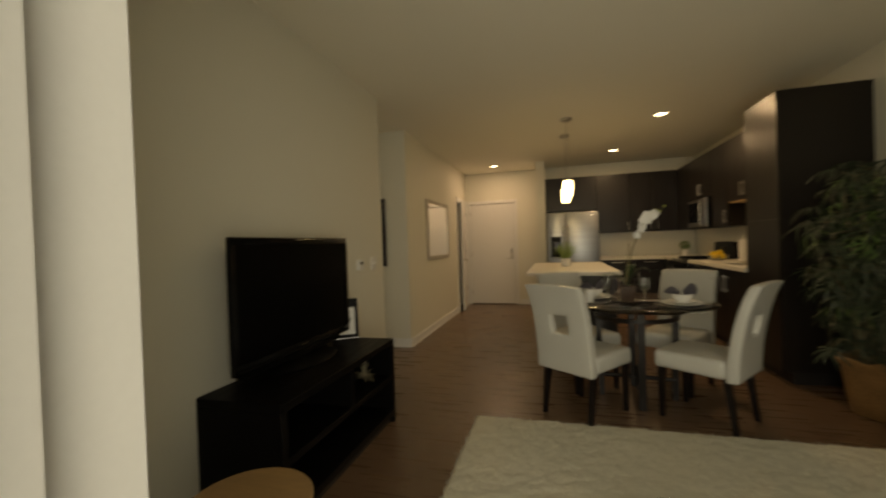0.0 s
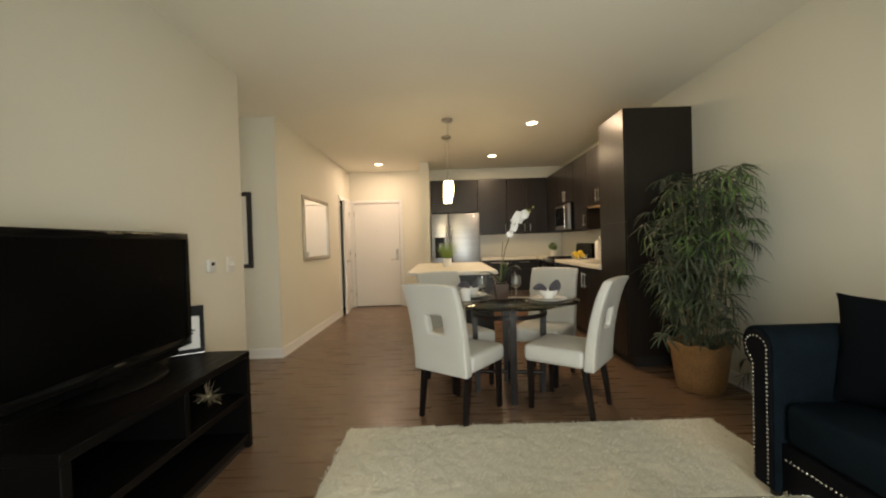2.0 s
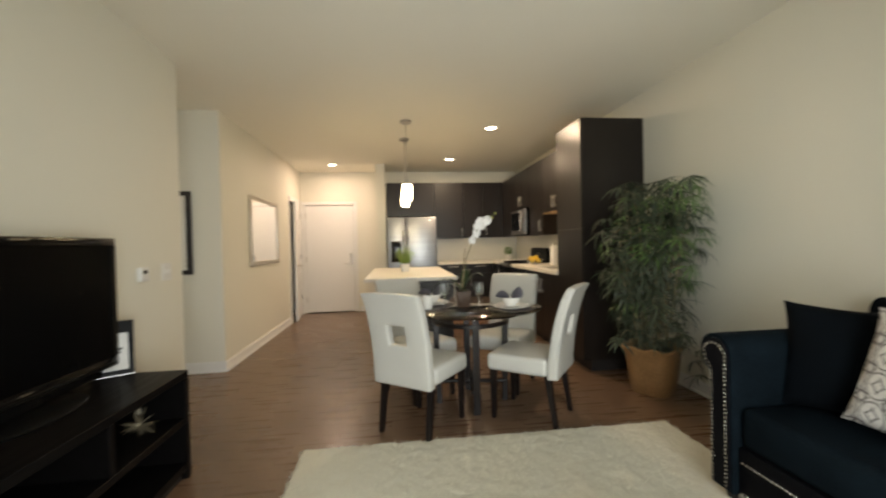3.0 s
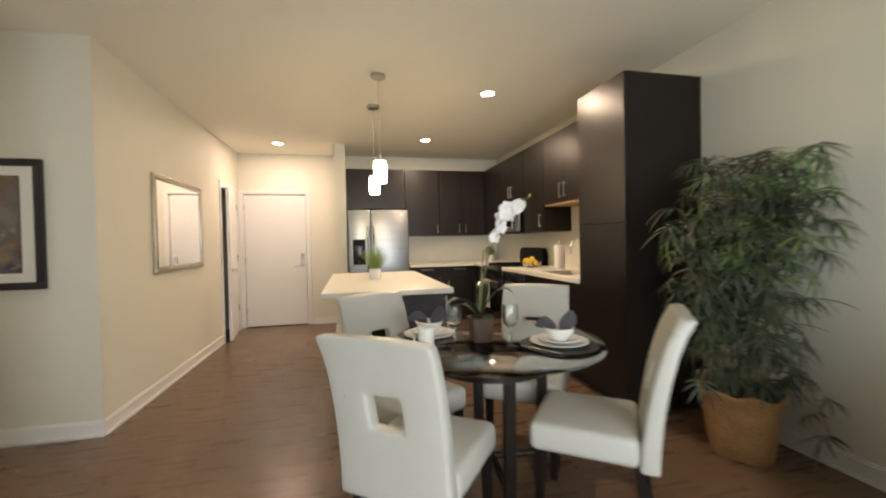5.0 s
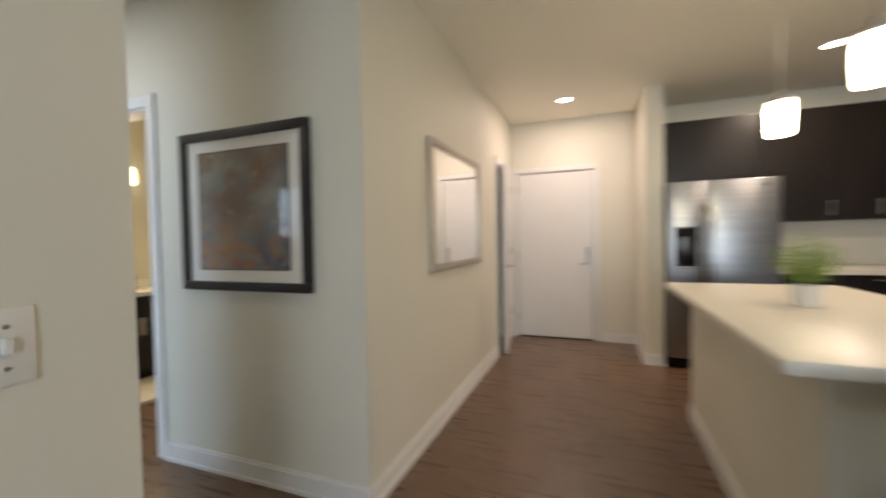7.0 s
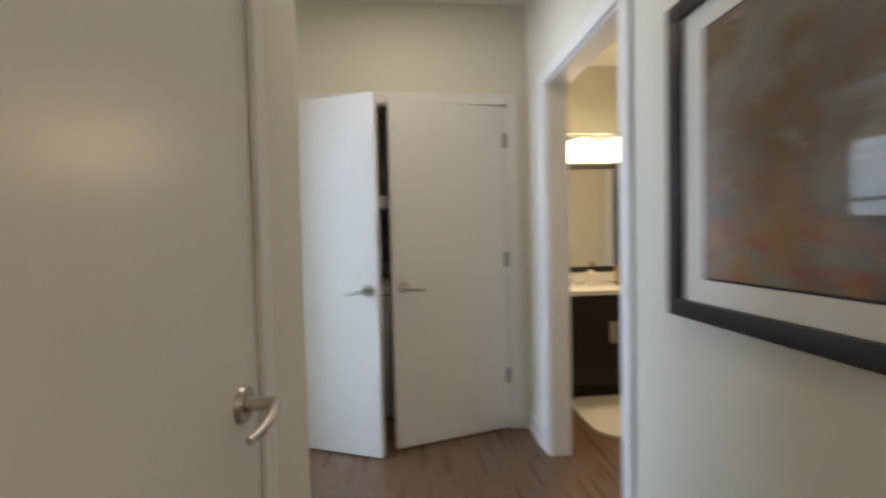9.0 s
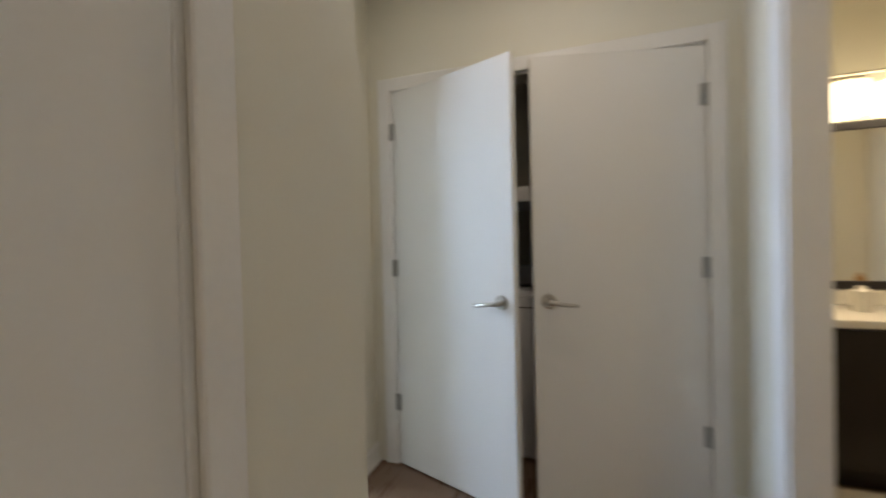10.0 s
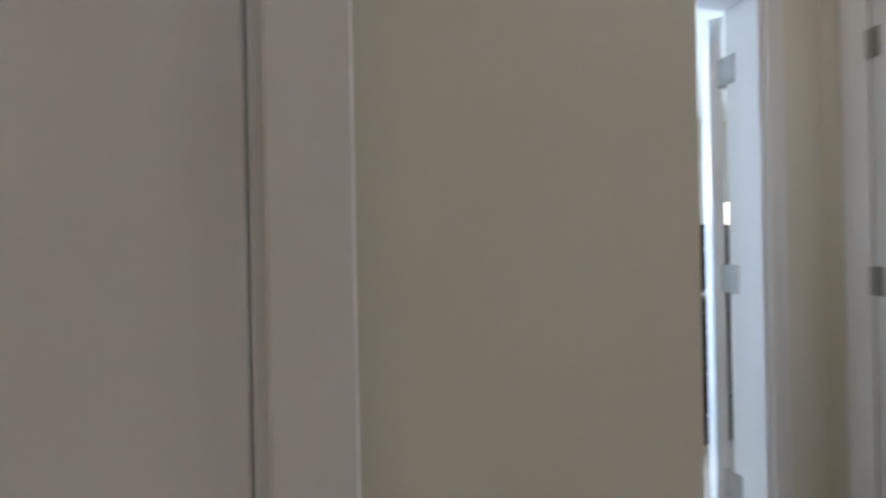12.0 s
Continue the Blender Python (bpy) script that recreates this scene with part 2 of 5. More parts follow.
def cyl(bm, p, q, r0, r1=None, segs=20, caps=True):
    """A round bar from p to q."""
    p, q = Vector(p), Vector(q)
    m = Matrix.Translation((p + q) / 2) @ (q - p).to_track_quat("Z", "Y").to_matrix().to_4x4()
    bmesh.ops.create_cone(bm, cap_ends=caps, segments=segs, radius1=r0, radius2=r0 if r1 is None else r1, depth=(q - p).length, matrix=m)
    return bm


def ball(bm, at, r, scale=(1, 1, 1), segs=14, rings=9):
    bmesh.ops.create_uvsphere(bm, u_segments=segs, v_segments=rings, radius=r, matrix=Matrix.Translation(at) @ Matrix.Diagonal((*scale, 1)))
    return bm


def lathe(bm, profile, segs=28, at=(0, 0, 0)):
    """Turns (radius, height) pairs about the vertical."""
    rings = []
    for r, z in profile:
        rings.append([bm.verts.new((at[0] + r * math.cos(2 * math.pi * k / segs), at[1] + r * math.sin(2 * math.pi * k / segs), at[2] + z)) for k in range(segs)])
    for a, b in zip(rings, rings[1:]):
        for k in range(segs):
            bm.faces.new((a[k], a[(k + 1) % segs], b[(k + 1) % segs], b[k]))
    return bm


def tube(bm, points, radius, segs=8):
    """A round bar that follows points."""
    pts = [Vector(p) for p in points]
    rings = []
    for i, p in enumerate(pts):
        d = (pts[min(i + 1, len(pts) - 1)] - pts[max(i - 1, 0)]).normalized()
        q = d.to_track_quat("Z", "Y")
        r = radius(i / (len(pts) - 1)) if callable(radius) else radius
        rings.append([bm.verts.new(p + q @ Vector((r * math.cos(2 * math.pi * k / segs), r * math.sin(2 * math.pi * k / segs), 0))) for k in range(segs)])
    for a, b in zip(rings, rings[1:]):
        for k in range(segs):
            bm.faces.new((a[k], a[(k + 1) % segs], b[(k + 1) % segs], b[k]))
    bm.faces.new(rings[0][::-1]), bm.faces.new(rings[-1])
    return bm


def mesh_of(name, bm, material, smooth=False):
    bmesh.ops.recalc_face_normals(bm, faces=bm.faces)
    me = bpy.data.meshes.new(name)
    bm.to_mesh(me)
    bm.free()
    me.materials.append(material)
    if smooth:
        me.shade_smooth()
        me.set_sharp_from_angle(angle=radians(40))
    return me


def part(name, bm, material, parent, label="", smooth=True):
    ob = new(name, mesh_of(name, bm, material, smooth))
    ob.parent = parent
    if label:
        tagged(ob, label)
    return ob


def thing(name, m, label, category, group="", kind=""):
    ob = new(name)
    ob.empty_display_size = 0.1
    ob.matrix_world = m
    return tagged(ob, label, category, group, kind)


def single(name, bm, material, label, category="", kind="", m=None, smooth=True, group=""):
    ob = new(name, mesh_of(name, bm, material, smooth))
    if m is not None:
        ob.matrix_world = m
    return tagged(ob, label, category, group, kind)


def B(*a, **k):
    return box(bmesh.new(), *a, **k)


# ---- structure ----
CZ = 2.65
X_TV, X_HALL, X_RIGHT = -1.08, -1.22, 2.92
Y_BACK, Y_CLOSET, Y_PIC, Y_ENTRY = 0.90, 4.06, 5.113, 8.575
X_LAUN, Y_BED = -3.76, 3.36
DH = 2.04


def wall(name, boxes, label, mat=None):
    bm = bmesh.new()
    for b in boxes:
        box(bm, *b)
    return single(name, bm, mat or M_WALL, label, "wall", "structure", smooth=False)


ceiling = single("ceiling", B(-6.9, 3.2, 0.68, 8.75, CZ, CZ + 0.15), M_CEIL, "smooth warm white painted ceiling", "ceiling", "structure", smooth=False)
floor = single("floor", B(-4.6, 3.05, 0.55, 8.72, -0.12, -0.006), M_JOINT, "brown wood plank floor with satin finish", "floor", "structure", smooth=False)
wall("wall_television", [(X_TV - 0.12, X_TV, 0.70, 3.94, 0, CZ)], "off-white painted wall behind the television")
wall("wall_closet", [(-2.448, -2.098, 3.94, Y_CLOSET, 0, CZ), (-1.325, X_TV, 3.94, Y_CLOSET, 0, CZ), (-2.098, -1.325, 3.94, Y_CLOSET, DH, CZ)], "off-white wall with the closet door")
wall("wall_closet_side", [(-2.448, -2.33, 3.36, 3.94, 0, CZ)], "off-white painted wall end beside the bedroom door")
wall("wall_bedroom", [(-3.88, -3.50, 3.24, Y_BED, 0, CZ), (-2.70, -1.20, 3.24, Y_BED, 0, CZ), (-3.50, -2.70, 3.24, Y_BED, DH, CZ)], "off-white wall with the bedroom doorway")
wall("wall_laundry", [(-3.88, X_LAUN, Y_BED, 3.49, 0, CZ), (-3.88, X_LAUN, 4.985, Y_PIC, 0, CZ), (-3.88, X_LAUN, 3.49, 4.985, DH, CZ)], "off-white wall around the laundry doors")
wall("wall_picture", [(-4.72, -3.42, Y_PIC, 5.235, 0, CZ), (-2.64, X_HALL, Y_PIC, 5.235, 0, CZ), (-3.42, -2.64, Y_PIC, 5.235, DH, CZ)], "off-white wall with framed picture and bathroom doorway")
wall("wall_hall", [(X_HALL - 0.12, X_HALL, 5.235, 7.72, 0, CZ), (X_HALL - 0.12, X_HALL, 8.43, Y_ENTRY, 0, CZ), (X_HALL - 0.12, X_HALL, 7.72, 8.43, DH, CZ)], "warm white hallway wall with the mirror")
wall("wall_entry", [(X_HALL - 0.12, -1.165, Y_ENTRY, 8.70, 0, CZ), (-0.245, 3.04, Y_ENTRY, 8.70, 0, CZ), (-1.165, -0.245, Y_ENTRY, 8.70, DH, CZ)], "warm white wall with the entry door and kitchen")
wall("wall_fridge_side", [(0.205, 0.365, 7.80, Y_ENTRY, 0, CZ)], "white wall end beside the refrigerator")
wall("wall_right", [(X_RIGHT, X_RIGHT + 0.12, 0.70, Y_ENTRY, 0, CZ)], "off-white painted wall behind the sofa and plant")
wall("wall_patio", [(X_TV, 0.0, 0.70, Y_BACK, 0, CZ), (1.90, X_RIGHT, 0.70, Y_BACK, 0, CZ), (0.0, 1.90, 0.70, Y_BACK, 2.15, CZ)], "off-white wall around the patio door")
# closed rooms behind
wall("wall_closet_back", [(-2.33, -1.20, 3.36, 3.40, 0, CZ)], "dim back wall of the closet")
wall("wall_laundry_back", [(-4.72, -4.60, 3.24, Y_PIC, 0, CZ), (-4.60, -3.88, 3.24, Y_BED, 0, CZ)], "dim back wall of the laundry closet")
wall("wall_bathroom", [(-4.72, -4.60, 5.235, 7.30, 0, CZ), (-4.60, -2.10, 7.20, 7.30, 0, CZ), (-2.22, -2.10, 5.235, 7.20, 0, CZ)], "cream painted bathroom walls")
wall("wall_hall_closet", [(-2.10, -1.34, 7.30, 7.40, 0, CZ), (-2.10, -2.0, 7.40, 8.70, 0, CZ), (-2.0, -1.34, 8.58, 8.70, 0, CZ)], "dim walls of the hall closet")
wall("wall_bedroom_far", [(-6.9, -6.78, 0.40, 3.36, 0, CZ), (-6.78, -6.15, 0.55, 0.68, 0, CZ), (-4.95, -4.40, 0.55, 0.68, 0, CZ), (-6.15, -4.95, 0.55, 0.68, 0, 0.8), (-6.15, -4.95, 0.55, 0.68, 2.3, CZ), (-2.40, -1.20, 0.55, 0.68, 0, CZ), (-4.40, -2.40, 0.55, 0.68, 0, 0.8), (-4.40, -2.40, 0.55, 0.68, 2.3, CZ),
                            (-6.78, -3.88, 3.24, 3.36, 0, CZ)], "pale bedroom walls with a window")
single("floor_bedroom", B(-6.8, -1.2, 0.5, 3.24, -0.1, 0.004), M_CARPET, "beige carpet of the bedroom", "floor", "structure", smooth=False)
single("ground", B(-60, 60, -90, 0.55, -0.32, -0.16), M_CONCRETE, "grey concrete ground outside the patio", "ground", "structure", smooth=False)


def baseboard(name, x0, y0, x1, y1, nx, ny):
    """A run of skirting along a wall line, with its face towards (nx, ny)."""
    bm = bmesh.new()
    t, h = 0.014, 0.105
    d = Vector((x1 - x0, y1 - y0, 0))
    for a, b, z0, z1 in ((0, t, 0, h - 0.012), (0, t * 0.55, h - 0.012, h), (0, t + 0.010, 0, 0.018)):
        box(bm, min(x0, x1) + (min(nx * a, nx * b) if nx else 0), max(x0, x1) + (max(nx * a, nx * b) if nx else 0),
            min(y0, y1) + (min(ny * a, ny * b) if ny else 0), max(y0, y1) + (max(ny * a, ny * b) if ny else 0), z0, z1)
    return single(name, bm, M_TRIM, "white painted baseboard along the wall", "baseboard", "structure", smooth=False)


baseboard("baseboard_television", X_TV, Y_BACK, X_TV, 4.06, 1, 0)
baseboard("baseboard_picture", -2.572, Y_PIC, X_HALL + 0.014, Y_PIC, 0, -1)
baseboard("baseboard_picture_left", X_LAUN, Y_PIC, -3.495, Y_PIC, 0, -1)
baseboard("baseboard_hall", X_HALL, Y_PIC, X_HALL, 7.645, 1, 0)
baseboard("baseboard_entry", -0.17, Y_ENTRY, 0.205, Y_ENTRY, 0, -1)
baseboard("baseboard_stub_side", 0.205, 7.80, 0.205, Y_ENTRY, -1, 0)
baseboard("baseboard_stub", 0.191, 7.80, 0.365, 7.80, 0, -1)
baseboard("baseboard_right", X_RIGHT, Y_BACK, X_RIGHT, 4.43, -1, 0)
baseboard("baseboard_closet", -2.448, Y_CLOSET, -2.16, Y_CLOSET, 0, 1)
baseboard("baseboard_closet_side", -2.448, Y_BED, -2.448, 4.06, -1, 0)
baseboard("baseboard_bedroom", X_LAUN, Y_BED, -3.575, Y_BED, 0, 1)
baseboard("baseboard_laundry", X_LAUN, 5.06, X_LAUN, Y_PIC, 1, 0)


def casing(name, a0, a1, face, n, axis, h=DH, w=0.066, t=0.014, depth=0.12, bead=True):
    """Door trim round an opening from a0 to a1 along axis, on the wall face at `face`, which looks towards n; with the jamb lining."""
    bm = bmesh.new()

    def put(u0, u1, v0, v1, z0, z1):
        v0, v1 = sorted((face + n * v0, face + n * v1))
        if axis == "x":
            box(bm, u0, u1, v0, v1, z0, z1, 0.003, 1)
        else:
            box(bm, v0, v1, u0, u1, z0, z1, 0.003, 1)
    for s, e in ((a0 - w, a0 + 0.004), (a1 - 0.004, a1 + w)):
        put(s, e, 0, t, 0, h + w)
        inner = (s, s + 0.018) if s < a0 - w / 2 else (e - 0.018, e)
        if bead:
            put(inner[0], inner[1], t, t + 0.004, 0, h + w)
    put(a0 + 0.004, a1 - 0.004, 0, t, h - 0.004, h + w)
    # lining
    put(a0 - 0.001, a0 + 0.016, -depth, -0.001, 0, h)
    put(a1 - 0.016, a1 + 0.001, -depth, -0.001, 0, h)
    put(a0 + 0.016, a1 - 0.016, -depth, -0.001, h - 0.016, h)
    return single(name, bm, M_TRIM, "white painted door casing and jamb", "door casing", "structure", smooth=False)


casing("trim_closet", -2.098, -1.325, Y_CLOSET, 1, "x", w=0.052, bead=False)
casing("trim_bedroom", -3.50, -2.70, Y_BED, 1, "x")
casing("trim_bathroom", -3.42, -2.64, Y_PIC, -1, "x")
casing("trim_laundry", 3.49, 4.985, X_LAUN, 1, "y")
casing("trim_hall_closet", 7.72, 8.43, X_HALL, 1, "y")
casing("trim_entry", -1.165, -0.245, Y_ENTRY, -1, "x", w=0.05)


def lever(parent, x, y, z, side, away):
    """A lever set: round rose, neck and a bowed lever towards `away` along x, on a face that looks towards side along y."""
    bm = bmesh.new()
    cyl(bm, (x, y, z), (x, y + side * 0.010, z), 0.033, 0.030, 28)
    cyl(bm, (x, y + side * 0.010, z), (x, y + side * 0.055, z), 0.012, 0.011, 16)
    pts = [(x + away * (-0.006 + 0.118 * k / 8), y + side * (0.055 + 0.010 * math.sin(k / 8 * math.pi)), z + 0.006 * math.cos(k / 8 * math.pi) - 0.006) for k in range(9)]
    tube(bm, pts, lambda u: 0.0115 - 0.005 * u, 10)
    return part("lever_handle", bm, M_NICKEL, parent, "satin nickel lever handle")


def hinge_set(parent, x, y, flip=1, zs=(0.345, 1.078, 1.815)):
    for z in zs:
        bm = bmesh.new()
        cyl(bm, (x, y, z - 0.045), (x, y, z + 0.045), 0.007, segs=10)
        box(bm, x, x + 0.03 * flip, y - 0.004, y + 0.001, z - 0.045, z + 0.045)
        part("hinge", bm, M_HINGE, parent, "brushed nickel hinge")


def leaf_door(name, w, m, label, levers=(1,), h=2.02, t=0.04, inward=False):
    """A flush door; its hinge line is the local z axis, the leaf runs along +x, the face at y = 0 looks towards +y."""
    ob = thing(name, m, label, "door", kind="structure")
    y0, y1 = (0.006, 0.006 + t) if inward else (-t, 0)
    part("door_leaf", B(0.006, w, y0, y1, 0.008, h, 0.002, 1), M_DOOR, ob)
    for s in levers:
        lever(ob, w - 0.065, y1 if s > 0 else y0, 0.94, s, -1)
    hinge_set(ob, 0.0, 0.004)
    return ob


# mirrored leaf: hinge on the other hand
def leaf_door_left(name, w, m, label, h=2.02, t=0.04):
    ob = thing(name, m, label, "door", kind="structure")
    part("door_leaf", B(-w, -0.003, -t, 0, 0.008, h, 0.002, 1), M_DOOR, ob)
    lever(ob, -w + 0.065, 0, 0.94, 1, 1)
    hinge_set(ob, 0.0, 0.006, -1)
    return ob


# closet door: hinge towards the living room, a hair open
leaf_door_left("door_closet", 0.7525, pose(-1.329, Y_CLOSET - 0.004, 0, 0, 0, -0.25), "white flush closet door standing a hair ajar")
# laundry pair, both ajar; the faces look towards the hall
leaf_door("door_laundry_right", 0.742, pose(X_LAUN + 0.004, 4.980, 0, 0, 0, -76), "white flush laundry door slightly ajar")
leaf_door_left("door_laundry_left", 0.742, pose(X_LAUN + 0.004, 3.494, 0, 0, 0, -111), "white flush laundry door standing ajar")
leaf_door("door_bedroom", 0.78, pose(-3.490, 3.232, 0, 0, 0, -137), "white flush bedroom door standing open", levers=(1,), inward=True)
leaf_door("door_hall_closet", 0.70, pose(X_HALL + 0.004, 8.424, 0, 0, 0, -82), "white flush hall closet door standing ajar")
# entry door, flush in the wall, with its lock
entry = thing("door_entry", pose(-1.161, Y_ENTRY + 0.006, 0, 0, 0, 0), "white flush entry door with an electronic lock", "door", kind="structure")
part("door_leaf", B(0.017, 0.895, 0.0, 0.045, 0.014, 2.017, 0.002, 1), M_DOOR, entry)
lock = part("lock_plate", B(0.812, 0.862, -0.022, 0.0, 0.90, 1.12, 0.008, 3), M_NICKEL, entry, "brushed nickel lock housing")
part("keypad", B(0.820, 0.854, -0.025, -0.021, 1.03, 1.10, 0.002, 1), M_STEEL, lock, "steel keypad cover")
lever(entry, 0.838, -0.022, 0.93, -1, -1)
bm = bmesh.new()
cyl(bm, (0.45, 0.001, 1.50), (0.45, -0.004, 1.50), 0.008, segs=14)
part("peephole", bm, M_NICKEL, entry)
for z in (0.25, 1.02, 1.83):
    bm = bmesh.new()
    cyl(bm, (0.014, -0.006, z - 0.05), (0.014, -0.006, z + 0.05), 0.007, segs=10)
    part("hinge", bm, M_NICKEL, entry)
part("threshold", B(0.016, 0.896, -0.006, 0.045, 0.0, 0.014), M_BLACKM, entry, "dark door sweep")

# patio door: sliding frame in the opening behind the viewer
patio = thing("door_patio", pose(0, 0, 0), "white framed sliding patio door standing open", "door", kind="structure")
part("door_jamb", B(0.0, 0.03, 0.72, 0.905, 0, 2.15, 0.004, 1), M_TRIM, patio)
part("door_jamb", B(1.865, 1.90, 0.72, 0.905, 0, 2.15, 0.004, 1), M_TRIM, patio)
part("door_head", B(0.03, 1.865, 0.72, 0.905, 2.115, 2.15, 0.004, 1), M_TRIM, patio)
part("track_post", B(0.03, 0.075, 0.60, 0.78, 0.0, 2.115, 0.006, 2), M_TRIM, patio)
part("track_post", B(0.075, 0.115, 0.60, 0.70, 0.0, 2.115, 0.006, 2), M_TRIM, patio)
part("track", B(0.03, 1.865, 0.56, 0.74, -0.004, 0.012), M_NICKEL, patio)

# ---- kitchen ----


def bar_pull(parent, p, q, out):
    """A straight bar pull from p to q, standing off along `out`."""
    p, q, out = Vector(p), Vector(q), Vector(out)
    bm = bmesh.new()
    cyl(bm, p + out * 0.03, q + out * 0.03, 0.006, segs=10)
    for u in (0.12, 0.88):
        a = p.lerp(q, u)
        cyl(bm, a, a + out * 0.03, 0.005, segs=8)
    return part("handle", bm, M_NICKEL, parent, "brushed nickel bar handle")


def cabinet_x(name, y0, y1, z0, z1, front, back, doors, label, base=False, group="", drawers=False):
    """A cabinet on the right wall whose doors look towards -x. doors: (y0, y1, z0, z1, handle spec)."""
    ob = thing(name, pose(front, y0, z0), label, "cabinet", group)
    part("body", B(0.020, back - front, 0.001, y1 - y0 - 0.001, 0.10 if base else 0, z1 - z0), M_ESP, ob, smooth=False)
    if base:
        part("toe_kick", B(0.075, back - front, 0.001, y1 - y0 - 0.001, 0, 0.10), M_ESPX, ob, smooth=False)
    for a, b, c, d, pull in doors:
        door = part("cabinet_door", B(0.0, 0.019, a - y0 + 0.0015, b - y0 - 0.0015, c - z0 + 0.0015, d - z0 - 0.0015, 0.0015, 1), M_ESP, ob, smooth=False)
        if pull:
            (py, pz), (qy, qz) = pull
            bar_pull(door, (0, py - y0, pz - z0), (0, qy - y0, qz - z0), (-1, 0, 0))
    return ob


def cabinet_y(name, x0, x1, z0, z1, front, back, doors, label, base=False, group=""):
    """A cabinet on the end wall whose doors look towards -y."""
    ob = thing(name, pose(x0, front, z0), label, "cabinet", group)
    part("body", B(0.001, x1 - x0 - 0.001, 0.020, back - front, 0.10 if base else 0, z1 - z0), M_ESP, ob, smooth=False)
    if base:
        part("toe_kick", B(0.001, x1 - x0 - 0.001, 0.075, back - front, 0, 0.10), M_ESPX, ob, smooth=False)
    for a, b, c, d, pull in doors:
        door = part("cabinet_door", B(a - x0 + 0.0015, b - x0 - 0.0015, 0.0, 0.019, c - z0 + 0.0015, d - z0 - 0.0015, 0.0015, 1), M_ESP, ob, smooth=False)
        if pull:
            (px, pz), (qx, qz) = pull
            bar_pull(door, (px - x0, 0, pz - z0), (qx - x0, 0, qz - z0), (0, -1, 0))
    return ob


XB = X_RIGHT - 0.002
UT = 2.385
cabinet_x("tall_pantry_cabinet", 4.43, 5.01, 0, 2.405, 2.281, XB,
          [(4.43, 5.01, 0.10, 1.357, None), (4.43, 5.01, 1.357, 2.405, None)],
          "tall dark espresso pantry cabinet against the wall", base=True)
up = "espresso wall cabinets"
cabinet_x("wall_cabinet", 5.012, 6.18, 1.64, UT, 2.56, XB,
          [(5.012, 5.25, 1.64, UT, None), (5.25, 5.735, 1.64, UT, ((5.69, 1.68), (5.69, 1.84))), (5.735, 6.18, 1.64, UT, ((5.78, 1.68), (5.78, 1.84)))],
          "short dark espresso wall cabinet above the sink", group=up)
single("cabinet_light_rail", B(2.57, XB, 5.02, 6.17, 1.622, 1.638), M_WOODUND, "raw wood underside of the wall cabinet", "cabinet panel", smooth=False)
cabinet_x("wall_cabinet", 6.184, 6.722, 1.345, UT, 2.56, XB,
          [(6.184, 6.722, 1.345, UT, ((6.24, 1.39), (6.24, 1.55)))], "dark espresso wall cabinet beside the microwave", group=up)
cabinet_x("wall_cabinet", 6.726, 7.50, 1.785, UT, 2.56, XB,
          [(6.726, 7.113, 1.785, UT, ((7.07, 1.82), (7.07, 1.98))), (7.113, 7.50, 1.785, UT, ((7.155, 1.82), (7.155, 1.98)))],
          "dark espresso wall cabinet above the microwave", group=up)
cabinet_x("wall_cabinet", 7.504, 8.573, 1.35, UT, 2.56, XB, [(7.504, 8.20, 1.35, UT, ((7.55, 1.39), (7.55, 1.55)))], "dark espresso corner wall cabinet", group=up)
YB = Y_ENTRY - 0.002
cabinet_y("wall_cabinet", 0.367, 1.25, 1.775, UT, 8.22, YB, [(0.367, 1.25, 1.775, UT, None)], "wide dark espresso cabinet above the refrigerator", group=up)
cabinet_y("wall_cabinet", 1.254, 1.80, 1.35, UT, 8.22, YB, [(1.254, 1.80, 1.35, UT, ((1.765, 1.39), (1.765, 1.53)))], "dark espresso wall cabinet above the worktop", group=up)
cabinet_y("wall_cabinet", 1.804, 2.556, 1.35, UT, 8.22, YB,
          [(1.804, 2.172, 1.35, UT, ((2.12, 1.39), (2.12, 1.53))), (2.172, 2.556, 1.35, UT, ((2.225, 1.39), (2.225, 1.53)))],
          "dark espresso double wall cabinet above the worktop", group=up)
lo = "espresso base cabinets"
cabinet_x("sink_base_cabinet", 5.012, 6.116, 0, 0.872, 2.30, XB,
          [(5.012, 5.564, 0.10, 0.872, ((5.52, 0.62), (5.52, 0.80))), (5.564, 6.116, 0.10, 0.872, ((5.61, 0.62), (5.61, 0.80)))],
          "dark espresso sink base cabinet", base=True, group=lo)
cabinet_x("corner_base_cabinet", 7.494, 7.93, 0, 0.872, 2.30, XB, [(7.494, 7.93, 0.10, 0.872, ((7.54, 0.62), (7.54, 0.80)))], "dark espresso corner base cabinet", base=True, group=lo)
cabinet_y("drawer_base_cabinet", 1.27, 1.80, 0, 0.872, 7.95, YB,
          [(1.27, 1.80, 0.70, 0.872, ((1.44, 0.83), (1.63, 0.83))), (1.27, 1.80, 0.40, 0.70, ((1.44, 0.64), (1.63, 0.64))), (1.27, 1.80, 0.10, 0.40, ((1.44, 0.34), (1.63, 0.34)))],
          "dark espresso drawer cabinet under the worktop", base=True, group=lo)
cabinet_y("base_cabinet", 1.804, 2.298, 0, 0.872, 7.95, YB,
          [(1.804, 2.298, 0.70, 0.872, ((1.95, 0.83), (2.14, 0.83))), (1.804, 2.298, 0.10, 0.70, ((1.86, 0.48), (1.86, 0.66)))],
          "dark espresso base cabinet under the worktop", base=True, group=lo)
